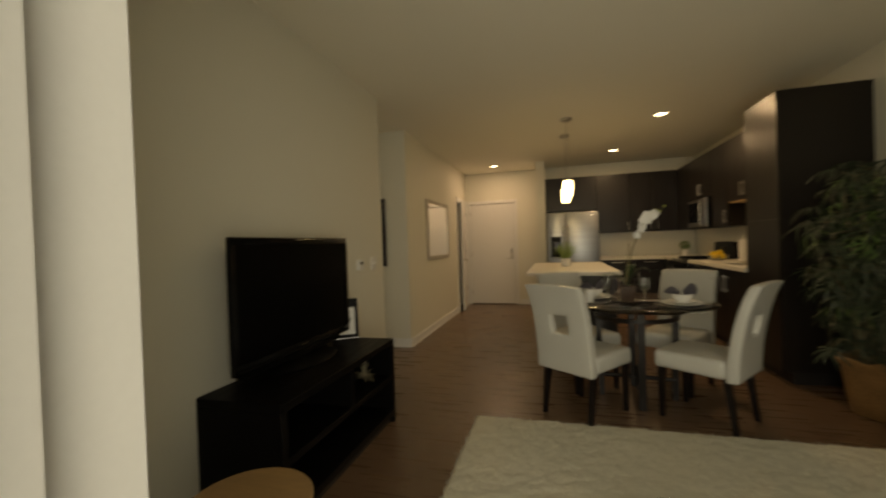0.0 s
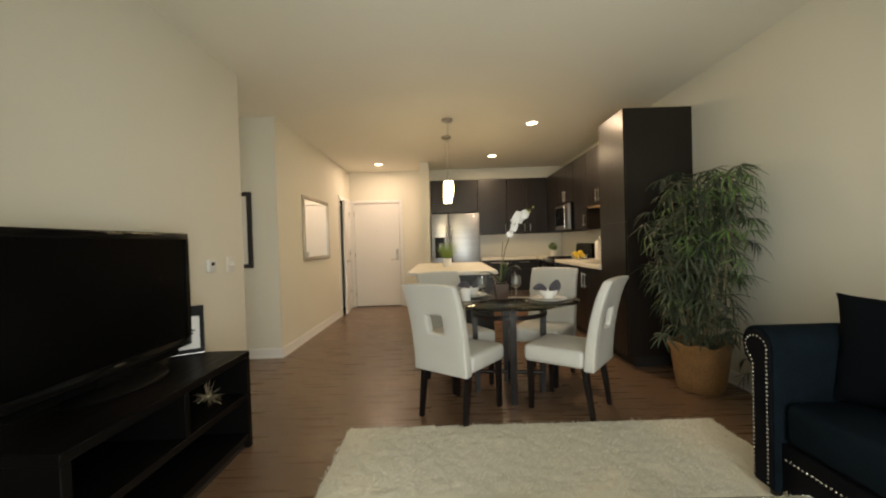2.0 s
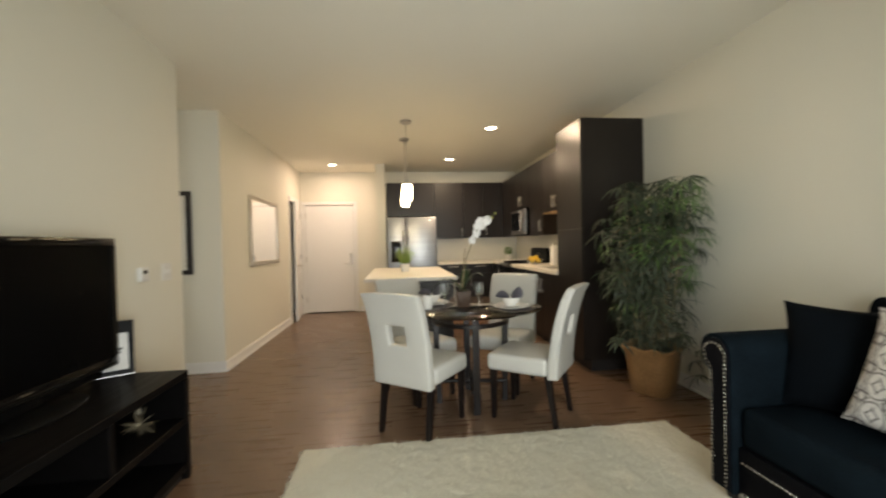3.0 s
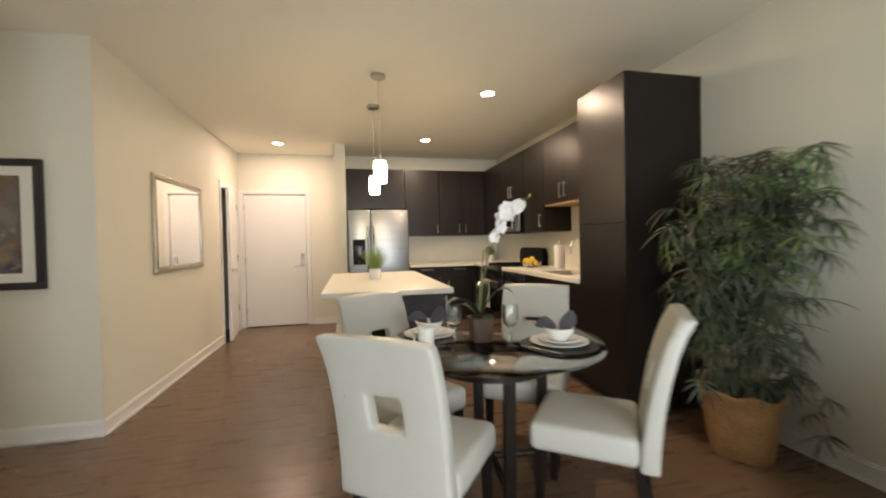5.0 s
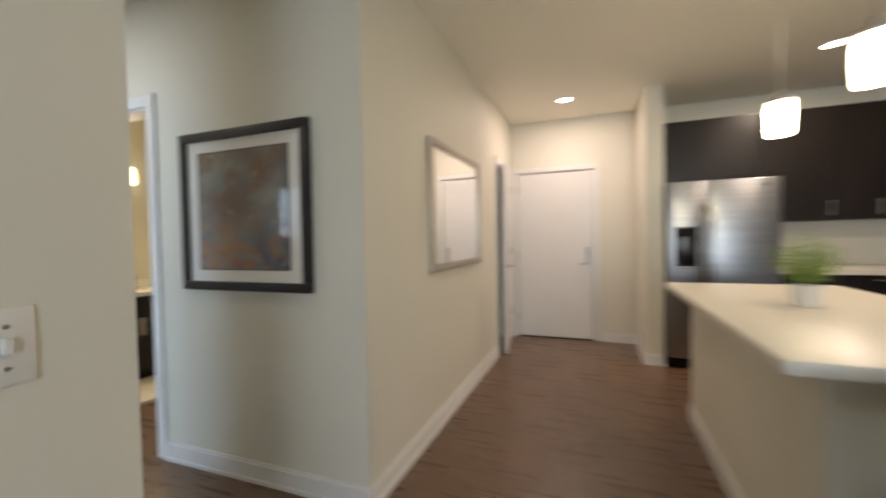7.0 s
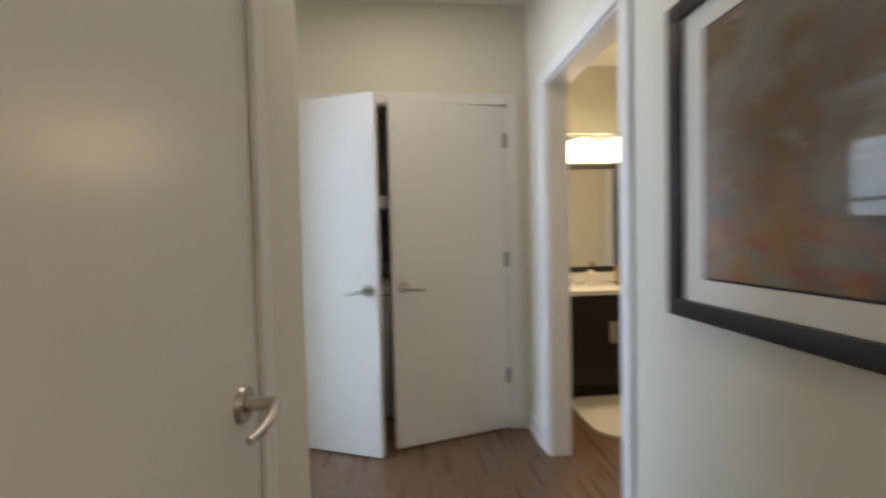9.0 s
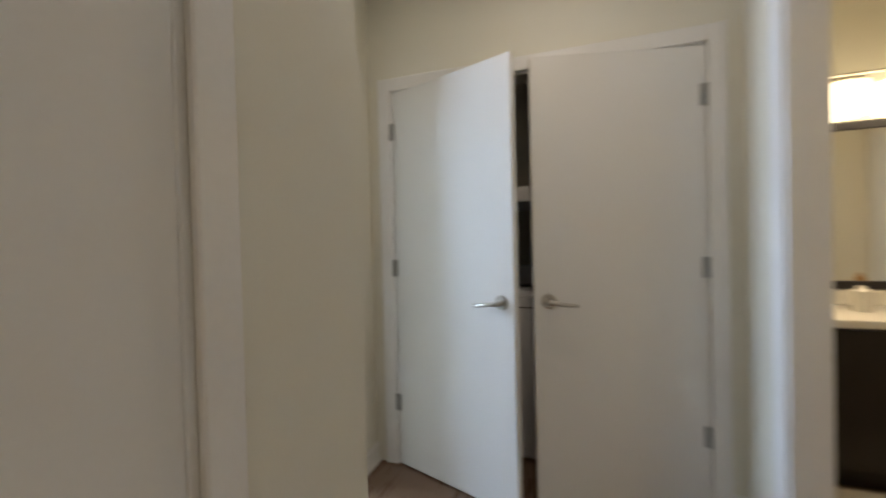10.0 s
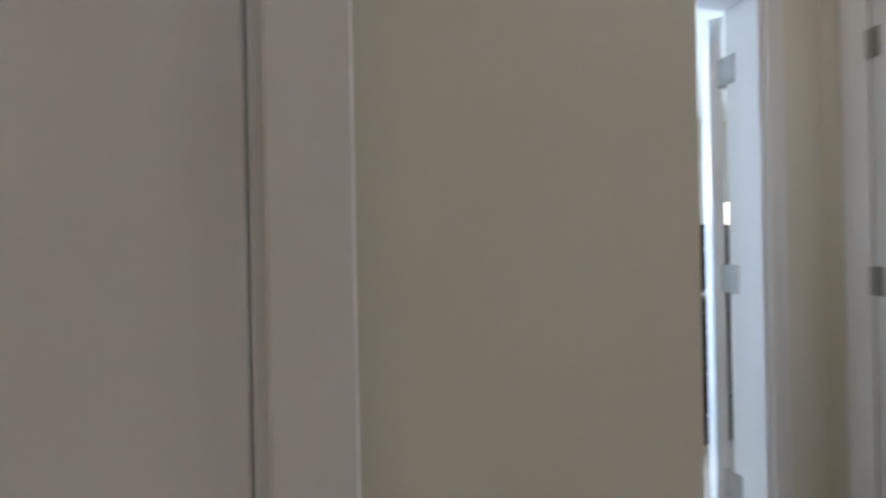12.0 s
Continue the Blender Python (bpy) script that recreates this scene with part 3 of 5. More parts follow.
# worktops and splashback
sinkhole = bmesh.new()
box(sinkhole, 2.255, XB, 5.012, 5.40, 0.875, 0.915, 0.003, 1)
box(sinkhole, 2.255, XB, 5.92, 6.722, 0.875, 0.915, 0.003, 1)
box(sinkhole, 2.255, 2.36, 5.40, 5.92, 0.875, 0.915)
box(sinkhole, 2.74, XB, 5.40, 5.92, 0.875, 0.915)
single("sink_worktop", sinkhole, M_QUARTZ, "white quartz worktop with an undermount sink cutout", "worktop", smooth=False)
single("corner_worktop", box(B(2.255, XB, 7.494, 7.912, 0.875, 0.915, 0.003, 1), 1.27, XB, 7.912, YB, 0.875, 0.915), M_QUARTZ, "white quartz corner worktop", "worktop", smooth=False)
single("splashback_right", B(XB - 0.010, XB, 5.012, 8.55, 0.917, 1.343), M_SPLASH, "white tiled splashback above the worktop", "splashback", "structure", smooth=False)
single("splashback_upper", B(XB - 0.010, XB, 5.012, 6.182, 1.343, 1.62), M_SPLASH, "white tiled splashback below the short cabinet", "splashback", "structure", smooth=False)
single("splashback_end", B(1.254, XB - 0.010, YB - 0.010, YB, 0.917, 1.348), M_SPLASH, "white tiled splashback behind the worktop", "splashback", "structure", smooth=False)
sink = thing("kitchen_sink", pose(2.55, 5.66, 0.69), "stainless steel undermount sink bowl", "sink")
bm = bmesh.new()
box(bm, -0.19, 0.19, -0.26, 0.26, 0, 0.004)
for a in ((-0.194, -0.19, -0.264, 0.264), (0.19, 0.194, -0.264, 0.264), (-0.19, 0.19, -0.264, -0.26), (-0.19, 0.19, 0.26, 0.264)):
    box(bm, *a, 0, 0.186)
part("bowl", bm, M_STEEL, sink, smooth=False)

# faucet
fau = thing("kitchen_faucet", pose(2.80, 5.72, 0.915), "chrome gooseneck faucet at the sink", "faucet")
bm = bmesh.new()
cyl(bm, (0, 0, 0), (0, 0, 0.05), 0.026, 0.02)
tube(bm, [(0, 0, 0.05), (0, 0, 0.25)] + [(-0.09 + 0.09 * math.cos(a * math.pi / 10), 0, 0.25 + 0.09 * math.sin(a * math.pi / 10)) for a in range(1, 11)] + [(-0.18, 0, 0.19)], 0.011, 12)
part("spout", bm, M_CHROME, fau)
part("handle", cyl(bmesh.new(), (0, -0.02, 0.06), (0.0, -0.09, 0.09), 0.008, 0.006, 10), M_CHROME, fau)
roll = thing("paper_towel_roll", pose(2.66, 6.02, 0.915), "white paper towel roll on a stand", "paper towel")
part("paper", lathe(bmesh.new(), [(0.015, 0.27), (0.056, 0.27), (0.058, 0.262), (0.058, 0.018), (0.056, 0.012), (0.015, 0.012)], 28), M_PAPER, roll)
part("stand", cyl(cyl(bmesh.new(), (0, 0, 0), (0, 0, 0.011), 0.07), (0, 0, 0.011), (0, 0, 0.32), 0.008, segs=10), M_CHROME, roll, "chrome stand")
soap = thing("soap_bottle", pose(2.80, 5.50, 0.915), "clear soap bottle with an amber fill and pump", "bottle")
part("bottle", lathe(bmesh.new(), [(0.0, 0), (0.03, 0), (0.032, 0.01), (0.032, 0.11), (0.014, 0.135), (0.014, 0.15), (0, 0.15)], 20), M_CERAMIC, soap)
part("pump", tube(cyl(bmesh.new(), (0, 0, 0.15), (0, 0, 0.19), 0.006, segs=10), [(0, 0, 0.19), (-0.03, 0, 0.192), (-0.045, 0, 0.185)], 0.005), M_CHROME, soap, "chrome pump")
sign = thing("counter_sign", pose(2.86, 5.62, 0.915, 0, -8, 0), "small white sign card leaning on the splashback", "sign")
part("card", B(0, 0.008, -0.07, 0.07, 0, 0.20, 0.001, 1), M_PAPER, sign)
for k, w in enumerate((0.06, 0.085, 0.07, 0.05)):
    part("lettering_bar", B(-0.002, 0.0, -w / 2, w / 2, 0.15 - k * 0.032, 0.162 - k * 0.032), M_BLACKM, sign, smooth=False)
# fruit bowl
bowl = thing("fruit_bowl", pose(2.55, 6.50, 0.915), "clear glass bowl by the stove", "bowl")
part("bowl", lathe(bmesh.new(), [(0.0, 0.004), (0.05, 0.004), (0.10, 0.03), (0.125, 0.075), (0.128, 0.075), (0.104, 0.026), (0.052, 0.0), (0.0, 0.0)], 32), M_GLASS, bowl)
rnd = random.Random(4)
lem = mesh_of("lemon", ball(ball(bmesh.new(), (0, 0, 0), 0.033, (1.25, 1, 1)), (0.041, 0, 0), 0.008), M_LEMON, True)
for k, (dx, dy, dz) in enumerate(((-0.045, -0.03, 0.05), (0.03, -0.05, 0.05), (0.055, 0.025, 0.055), (-0.02, 0.05, 0.05), (0.005, 0.0, 0.095), (-0.055, 0.02, 0.085), (0.035, 0.045, 0.1))):
    ob = tagged(new("lemon", lem), "ripe yellow lemon in the glass bowl", "lemon", "lemons in the bowl")
    ob.matrix_world = pose(2.55 + dx, 6.50 + dy, 0.915 + dz, rnd.uniform(-30, 30), rnd.uniform(-30, 30), rnd.uniform(0, 180))

# fridge
fr = thing("refrigerator", pose(0.383, 7.735, 0), "stainless steel side-by-side refrigerator with ice dispenser", "refrigerator")
part("body", B(0.004, 0.846, 0.06, 0.78, 0.03, 1.715, 0.004, 1), M_BLACKM, fr, "dark cabinet sides")
fl = part("freezer_door", B(0.0, 0.306, 0.0, 0.058, 0.10, 1.723, 0.010, 3), M_FRIDGE, fr)
fd = part("fridge_door", B(0.312, 0.85, 0.0, 0.058, 0.10, 1.723, 0.010, 3), M_FRIDGE, fr)
part("kick_grille", B(0.01, 0.84, 0.03, 0.06, 0.02, 0.095), M_BLACKM, fr, "black toe grille")
for parent, x in ((fl, 0.270), (fd, 0.348)):
    bm = bmesh.new()
    tube(bm, [(x, 0.0, 0.62), (x, -0.045, 0.66), (x, -0.052, 0.80), (x, -0.052, 1.36), (x, -0.045, 1.47), (x, 0.0, 1.50)], 0.013, 12)
    part("handle", bm, M_CHROME, parent, "bowed steel handle")
disp = part("ice_dispenser", B(0.060, 0.235, -0.012, 0.004, 0.93, 1.31, 0.006, 2), M_BLACK, fl, "black ice dispenser")
part("display", B(0.075, 0.22, -0.016, -0.011, 1.22, 1.295, 0.002, 1), M_BLACKM, disp)
part("tray", B(0.065, 0.23, -0.03, -0.011, 0.935, 0.95, 0.002, 1), M_STEEL, disp)
part("badge", cyl(bmesh.new(), (0.75, 0.001, 1.66), (0.75, -0.004, 1.66), 0.014), M_CHROME, fd)

# dishwasher and range
dw = thing("dishwasher", pose(2.285, 6.12, 0), "stainless steel and black dishwasher", "dishwasher")
part("body", B(0.03, 0.62, 0.004, 0.596, 0.10, 0.868), M_BLACKM, dw, smooth=False)
part("door_panel", B(0, 0.03, 0.004, 0.596, 0.11, 0.74, 0.006, 2), M_STEELD, dw)
part("control_strip", B(-0.004, 0.03, 0.004, 0.596, 0.745, 0.868, 0.006, 2), M_BLACK, dw, "black control strip")
part("handle", cyl(bmesh.new(), (-0.03, 0.06, 0.70), (-0.03, 0.54, 0.70), 0.009), M_CHROME, dw)
part("toe_kick", B(0.07, 0.6, 0.004, 0.596, 0, 0.10), M_ESPX, dw, smooth=False)
rg = thing("gas_range", pose(2.262, 6.728, 0), "black freestanding gas range with rear console", "stove")
part("body", B(0.03, 0.63, 0.002, 0.758, 0.0, 0.90, 0.004, 1), M_BLACK, rg)
od = part("oven_door", B(0, 0.03, 0.006, 0.754, 0.20, 0.76, 0.008, 2), M_BLACK, rg)
part("oven_window", B(-0.003, 0.001, 0.14, 0.62, 0.33, 0.62, 0.002, 1), M_SCREEN, od, "dark oven glass")
part("handle", cyl(bmesh.new(), (-0.045, 0.05, 0.72), (-0.045, 0.71, 0.72), 0.011), M_CHROME, od)
part("drawer", B(0.002, 0.03, 0.006, 0.754, 0.05, 0.19, 0.006, 2), M_BLACK, rg)
part("control_panel", B(-0.006, 0.04, 0.002, 0.758, 0.77, 0.905, 0.01, 2), M_BLACK, rg)
for k in range(5):
    y = 0.10 + k * 0.14
    part("knob", cyl(bmesh.new(), (-0.006, y, 0.845), (-0.035, y, 0.845), 0.022, 0.018), M_BLACKM, rg)
for gy in (0.19, 0.57):
    bm = bmesh.new()
    for u in (-0.15, -0.05, 0.05, 0.15):
        box(bm, 0.08, 0.54, gy + u - 0.006, gy + u + 0.006, 0.922, 0.936)
    for u in (0.08, 0.30, 0.528):
        box(bm, u, u + 0.012, gy - 0.17, gy + 0.17, 0.905, 0.930)
    part("burner_grate", bm, M_BLACKM, rg, "cast iron burner grate", smooth=False)
con = bmesh.new()
outline = [(0.02, 0.90), (0.74, 0.90), (0.745, 1.04)]
outline += [(0.645 + 0.09 * math.cos(k * math.pi / 16), 1.055 + 0.09 * math.sin(k * math.pi / 16)) for k in range(9)]
outline += [(0.115 + 0.09 * math.cos(k * math.pi / 16), 1.055 + 0.09 * math.sin(k * math.pi / 16)) for k in range(8, 17)] + [(0.015, 1.04)]
near_ring = [con.verts.new((0.565, y, z)) for y, z in outline]
far_ring = [con.verts.new((0.64, y, z)) for y, z in outline]
con.faces.new(near_ring), con.faces.new(far_ring[::-1])
for k in range(len(outline)):
    q = (k + 1) % len(outline)
    con.faces.new((near_ring[k], near_ring[q], far_ring[q], far_ring[k]))
part("rear_console", con, M_BLACKM, rg)
part("clock_display", B(0.561, 0.566, 0.28, 0.48, 1.02, 1.07), M_SCREEN, rg)
tw = bmesh.new()
N = 14
cols = [[tw.verts.new((-0.063 + 0.006 * math.sin(k * 1.3), 0.31 + 0.36 * k / N, 0.735 - 0.38 * j / 10)) for k in range(N + 1)] for j in range(11)]
for a, b in zip(cols, cols[1:]):
    for k in range(N):
        tw.faces.new((a[k], a[k + 1], b[k + 1], b[k]))
bmesh.ops.solidify(tw, geom=tw.faces[:], thickness=0.008)
single("dish_towel", tw, M_TOWEL, "white dish towel hanging on the oven handle", "towel", m=pose(2.262, 6.728, 0))
mw = thing("microwave", pose(2.50, 6.73, 1.347), "stainless over-the-range microwave with dark window", "microwave")
part("body", B(0.02, 0.415, 0.002, 0.764, 0, 0.43, 0.004, 1), M_BLACKM, mw)
md = part("microwave_door", B(-0.002, 0.02, 0.108, 0.762, 0.02, 0.415, 0.005, 2), M_STEELD, mw)
part("window", B(-0.005, -0.001, 0.19, 0.735, 0.085, 0.375, 0.002, 1), M_SCREEN, md, "dark glass window")
part("handle", cyl(bmesh.new(), (-0.035, 0.145, 0.05), (-0.035, 0.145, 0.385), 0.009), M_CHROME, md)
part("control_strip", B(-0.002, 0.02, 0.004, 0.104, 0.02, 0.415, 0.005, 2), M_STEEL, mw)
part("vent", B(0.0, 0.02, 0.004, 0.762, 0.418, 0.43), M_BLACKM, mw)
# small topiary
tp = thing("potted_topiary", pose(2.66, 8.28, 0.915), "small round green topiary in a white pot", "plant")
part("pot", lathe(bmesh.new(), [(0, 0), (0.045, 0), (0.055, 0.10), (0.05, 0.10), (0.045, 0.085), (0, 0.085)], 20), M_CERAMIC, tp)
bm = bmesh.new()
rnd = random.Random(7)
for k in range(420):
    v = Vector((rnd.gauss(0, 1), rnd.gauss(0, 1), rnd.gauss(0, 1))).normalized()
    c = Vector((0, 0, 0.165)) + v * rnd.uniform(0.05, 0.085)
    s = Vector((rnd.gauss(0, 1), rnd.gauss(0, 1), rnd.gauss(0, 1))).normalized() * 0.012
    w = v.cross(s) * 0.6
    bm.faces.new([bm.verts.new(p) for p in (c - s, c + w, c + s + v * 0.01, c - w)])
part("foliage", bm, M_LEAF2, tp, smooth=False)

# island
isl = thing("kitchen_island", pose(0, 0, 0), "kitchen island with white half wall and dark cabinet", "kitchen island")
part("half_wall", B(0.35, 0.555, 4.945, 6.60, 0, 0.873, 0.003, 1), M_WALL, isl, "white painted half wall", smooth=False)
bm = bmesh.new()
box(bm, 0.336, 0.35, 4.931, 6.61, 0, 0.105, 0.003, 1)
box(bm, 0.35, 0.555, 4.931, 4.945, 0, 0.105, 0.003, 1)
part("baseboard", bm, M_TRIM, isl, "white baseboard", smooth=False)
part("cabinet_body", B(0.557, 1.10, 5.02, 6.60, 0.0, 0.873, 0.002, 1), M_ESP, isl, "dark espresso cabinet", smooth=False)
for k in range(3):
    y0 = 5.03 + k * 0.52
    d = part("cabinet_door", B(1.10, 1.118, y0, y0 + 0.515, 0.11, 0.865, 0.0015, 1), M_ESP, isl, smooth=False)
    bar_pull(d, (1.118, y0 + 0.05, 0.66), (1.118, y0 + 0.05, 0.82), (1, 0, 0))
single("island_worktop", B(0.213, 1.143, 4.82, 6.685, 0.875, 0.915, 0.006, 2), M_QUARTZ, "white quartz island worktop", "worktop")

# pendants and downlights


def pendant(x, y):
    ob = thing("pendant_lamp", pose(x, y, CZ), "brushed metal pendant lamp with lit frosted glass shade", "pendant lamp", "island pendants")
    part("canopy", lathe(bmesh.new(), [(0.0, 0.0), (0.062, 0.0), (0.062, -0.022), (0.055, -0.028), (0.0, -0.028)], 28), M_NICKEL, ob)
    part("cord", cyl(bmesh.new(), (0, 0, -0.028), (0, 0, -0.68), 0.0025, segs=8), M_NICKEL, ob)
    part("cap", lathe(bmesh.new(), [(0.0, -0.66), (0.012, -0.66), (0.014, -0.70), (0.056, -0.705), (0.056, -0.722), (0.0, -0.722)], 28), M_NICKEL, ob)
    part("glass_shade", lathe(bmesh.new(), [(0.0, -0.724), (0.047, -0.724), (0.053, -0.75), (0.054, -0.82), (0.050, -0.888), (0.041, -0.898), (0.0, -0.898)], 28), M_BULB, ob, "glowing frosted glass shade")
    return ob


pendant(0.675, 5.396)
pendant(0.671, 6.161)
for x, y, watts, tint in ((1.72, 5.63, 24, (1.0, 0.77, 0.56)), (1.449, 7.42, 23, (1.0, 0.77, 0.56)), (-0.525, 7.87, 16, (1.0, 0.75, 0.62))):
    ob = thing("recessed_downlight", pose(x, y, CZ), "white recessed ceiling downlight, lit", "downlight", "ceiling downlights")
    part("trim_ring", lathe(bmesh.new(), [(0.062, -0.001), (0.088, -0.001), (0.090, -0.005), (0.066, -0.009), (0.062, -0.006), (0.062, -0.001)], 32), M_TRIM, ob)
    part("lens", cyl(bmesh.new(), (0, 0, -0.0015), (0, 0, -0.005), 0.062, segs=32), M_LENS, ob, "glowing lens")
    area_lamp("downlight_beam", pose(x, y, CZ - 0.012), 0.12, 0.12, watts, tint, "DISK", 180)
area_lamp("downlight_beam", pose(-2.95, 4.32, CZ - 0.012), 0.12, 0.12, 6.0, (1.0, 0.84, 0.64), "DISK", 180)
ob = thing("recessed_downlight", pose(-2.95, 4.32, CZ), "white recessed ceiling downlight, lit", "downlight", "ceiling downlights")
part("trim_ring", lathe(bmesh.new(), [(0.062, -0.001), (0.088, -0.001), (0.090, -0.005), (0.066, -0.009), (0.062, -0.006), (0.062, -0.001)], 32), M_TRIM, ob)
part("lens", cyl(bmesh.new(), (0, 0, -0.0015), (0, 0, -0.005), 0.062, segs=32), M_LENS, ob, "glowing lens")

# ---- dining ----
TX, TY = 1.10, 3.925
table = thing("round_dining_table", pose(TX, TY, 0), "round glass-top dining table with dark wood legs", "table")
part("glass_top", lathe(bmesh.new(), [(0.0, 0.738), (0.542, 0.738), (0.548, 0.742), (0.548, 0.747), (0.542, 0.751), (0.0, 0.751)], 72), M_GLASST, table, "clear round glass top")
part("apron_ring", lathe(bmesh.new(), [(0.274, 0.628), (0.298, 0.628), (0.300, 0.630), (0.300, 0.656), (0.298, 0.658), (0.274, 0.658), (0.274, 0.628)], 56), M_DARKWOOD, table, "dark curved wood apron")
for k in range(4):
    a = radians(-93 + 90 * k)
    bm = bmesh.new()
    bmesh.ops.create_cube(bm, size=1, matrix=Matrix.Diagonal((0.042, 0.050, 0.735, 1)))
    bmesh.ops.bevel(bm, geom=bm.edges[:], offset=0.005, segments=2, affect="EDGES")
    for v in bm.verts:
        u = v.co.z + 0.3675
        v.co.x += 0.02 * (u / 0.735 - 0.5)
    bmesh.ops.transform(bm, matrix=pose(0.268 * math.cos(a), 0.268 * math.sin(a), 0.3675, 0, 0, math.degrees(a)), verts=bm.verts)
    part("leg", bm, M_DARKWOOD, table)
bm = bmesh.new()
for a in (-8, 82):
    c, s = math.cos(radians(a)), math.sin(radians(a))
    cyl(bm, (-0.26 * c, -0.26 * s, 0.16), (0.26 * c, 0.26 * s, 0.16), 0.016, segs=12)
part("stretcher", bm, M_DARKWOOD, table)


def chair_backrest():
    """A raked, gently bowed pad with a square cut-out."""
    xs = [-0.222, -0.14, -0.068, 0.0, 0.068, 0.14, 0.222]
    zs = [0.335, 0.42, 0.52, 0.605, 0.67, 0.735, 0.80, 0.87, 0.912, 0.94]
    bm = bmesh.new()

    def at(x, z, side):
        u = (z - 0.335) / 0.605
        y = -0.222 - 0.015 * u - 0.105 * u * u - 0.014 * max(0, u - 0.85) / 0.15 + side * (0.036 - 0.007 * u)
        return bm.verts.new((x * (1 - 0.01 * u), y, z + (0.008 * (1 - (x / 0.222) ** 2) if z > 0.9 else 0)))
    front = [[at(x, z, 1) for x in xs] for z in zs]
    rear = [[at(x, z, -1) for x in xs] for z in zs]
    hole = {(i, j) for i in (2, 3) for j in (3, 4)}
    for j in range(len(zs) - 1):
        for i in range(len(xs) - 1):
            if (i, j) in hole:
                continue
            bm.faces.new((front[j][i], front[j][i + 1], front[j + 1][i + 1], front[j + 1][i]))
            bm.faces.new((rear[j][i], rear[j + 1][i], rear[j + 1][i + 1], rear[j][i + 1]))
            for (di, dj), (p, q) in (((-1, 0), ((j, i), (j + 1, i))), ((1, 0), ((j, i + 1), (j + 1, i + 1))), ((0, -1), ((j, i), (j, i + 1))), ((0, 1), ((j + 1, i), (j + 1, i + 1)))):
                ii, jj = i + di, j + dj
                if (ii, jj) in hole or not (0 <= ii < len(xs) - 1 and 0 <= jj < len(zs) - 1):
                    bm.faces.new((front[p[0]][p[1]], front[q[0]][q[1]], rear[q[0]][q[1]], rear[p[0]][p[1]]))
    bmesh.ops.recalc_face_normals(bm, faces=bm.faces)
    sharp = [e for e in bm.edges if len(e.link_faces) == 2 and e.calc_face_angle() > radians(60)]
    bmesh.ops.bevel(bm, geom=sharp, offset=0.014, segments=3, profile=0.5, affect="EDGES", clamp_overlap=True)
    return bm


def dining_chair(m):
    ob = thing("dining_chair", m, "white leather dining chair with square back cut-out and dark legs", "chair", "chairs round the table")
    bm = bmesh.new()
    box(bm, -0.222, 0.222, -0.19, 0.245, 0.345, 0.465, 0.032, 4)
    for v in bm.verts:
        if v.co.z > 0.44:
            v.co.z += 0.014 * (1 - (v.co.x / 0.22) ** 2) * (1 - ((v.co.y - 0.03) / 0.22) ** 2)
    part("seat", bm, M_LEATHER, ob)
    part("backrest", chair_backrest(), M_LEATHER, ob)
    for sx, y, splay in ((-0.185, 0.205, 0.0), (0.185, 0.205, 0.0), (-0.185, -0.185, -0.05), (0.185, -0.185, -0.05)):
        bm = bmesh.new()
        bmesh.ops.create_cube(bm, size=1, matrix=Matrix.Translation((0, 0, 0.175)) @ Matrix.Diagonal((0.042, 0.042, 0.35, 1)))
        bmesh.ops.bevel(bm, geom=bm.edges[:], offset=0.004, segments=2, affect="EDGES")
        for v in bm.verts:
            u = 1 - v.co.z / 0.35
            v.co.x, v.co.y = v.co.x * (1 - 0.28 * u), v.co.y * (1 - 0.28 * u) + splay * u
        bmesh.ops.translate(bm, verts=bm.verts, vec=(sx, y, 0))
        part("leg", bm, M_DARKWOOD, ob)
    return ob


def facing(x, y, fx, fy):
    return pose(x, y, 0, 0, 0, math.degrees(math.atan2(-fx, fy)))


chair = dining_chair(facing(0.699, 3.589, 0.61, 0.79))
copy_thing(chair, facing(1.475, 3.622, -0.79, 0.615))
copy_thing(chair, facing(1.45, 4.25, -0.57, -0.82))
copy_thing(chair, facing(0.705, 4.175, 0.51, -0.86))

TT = 0.751


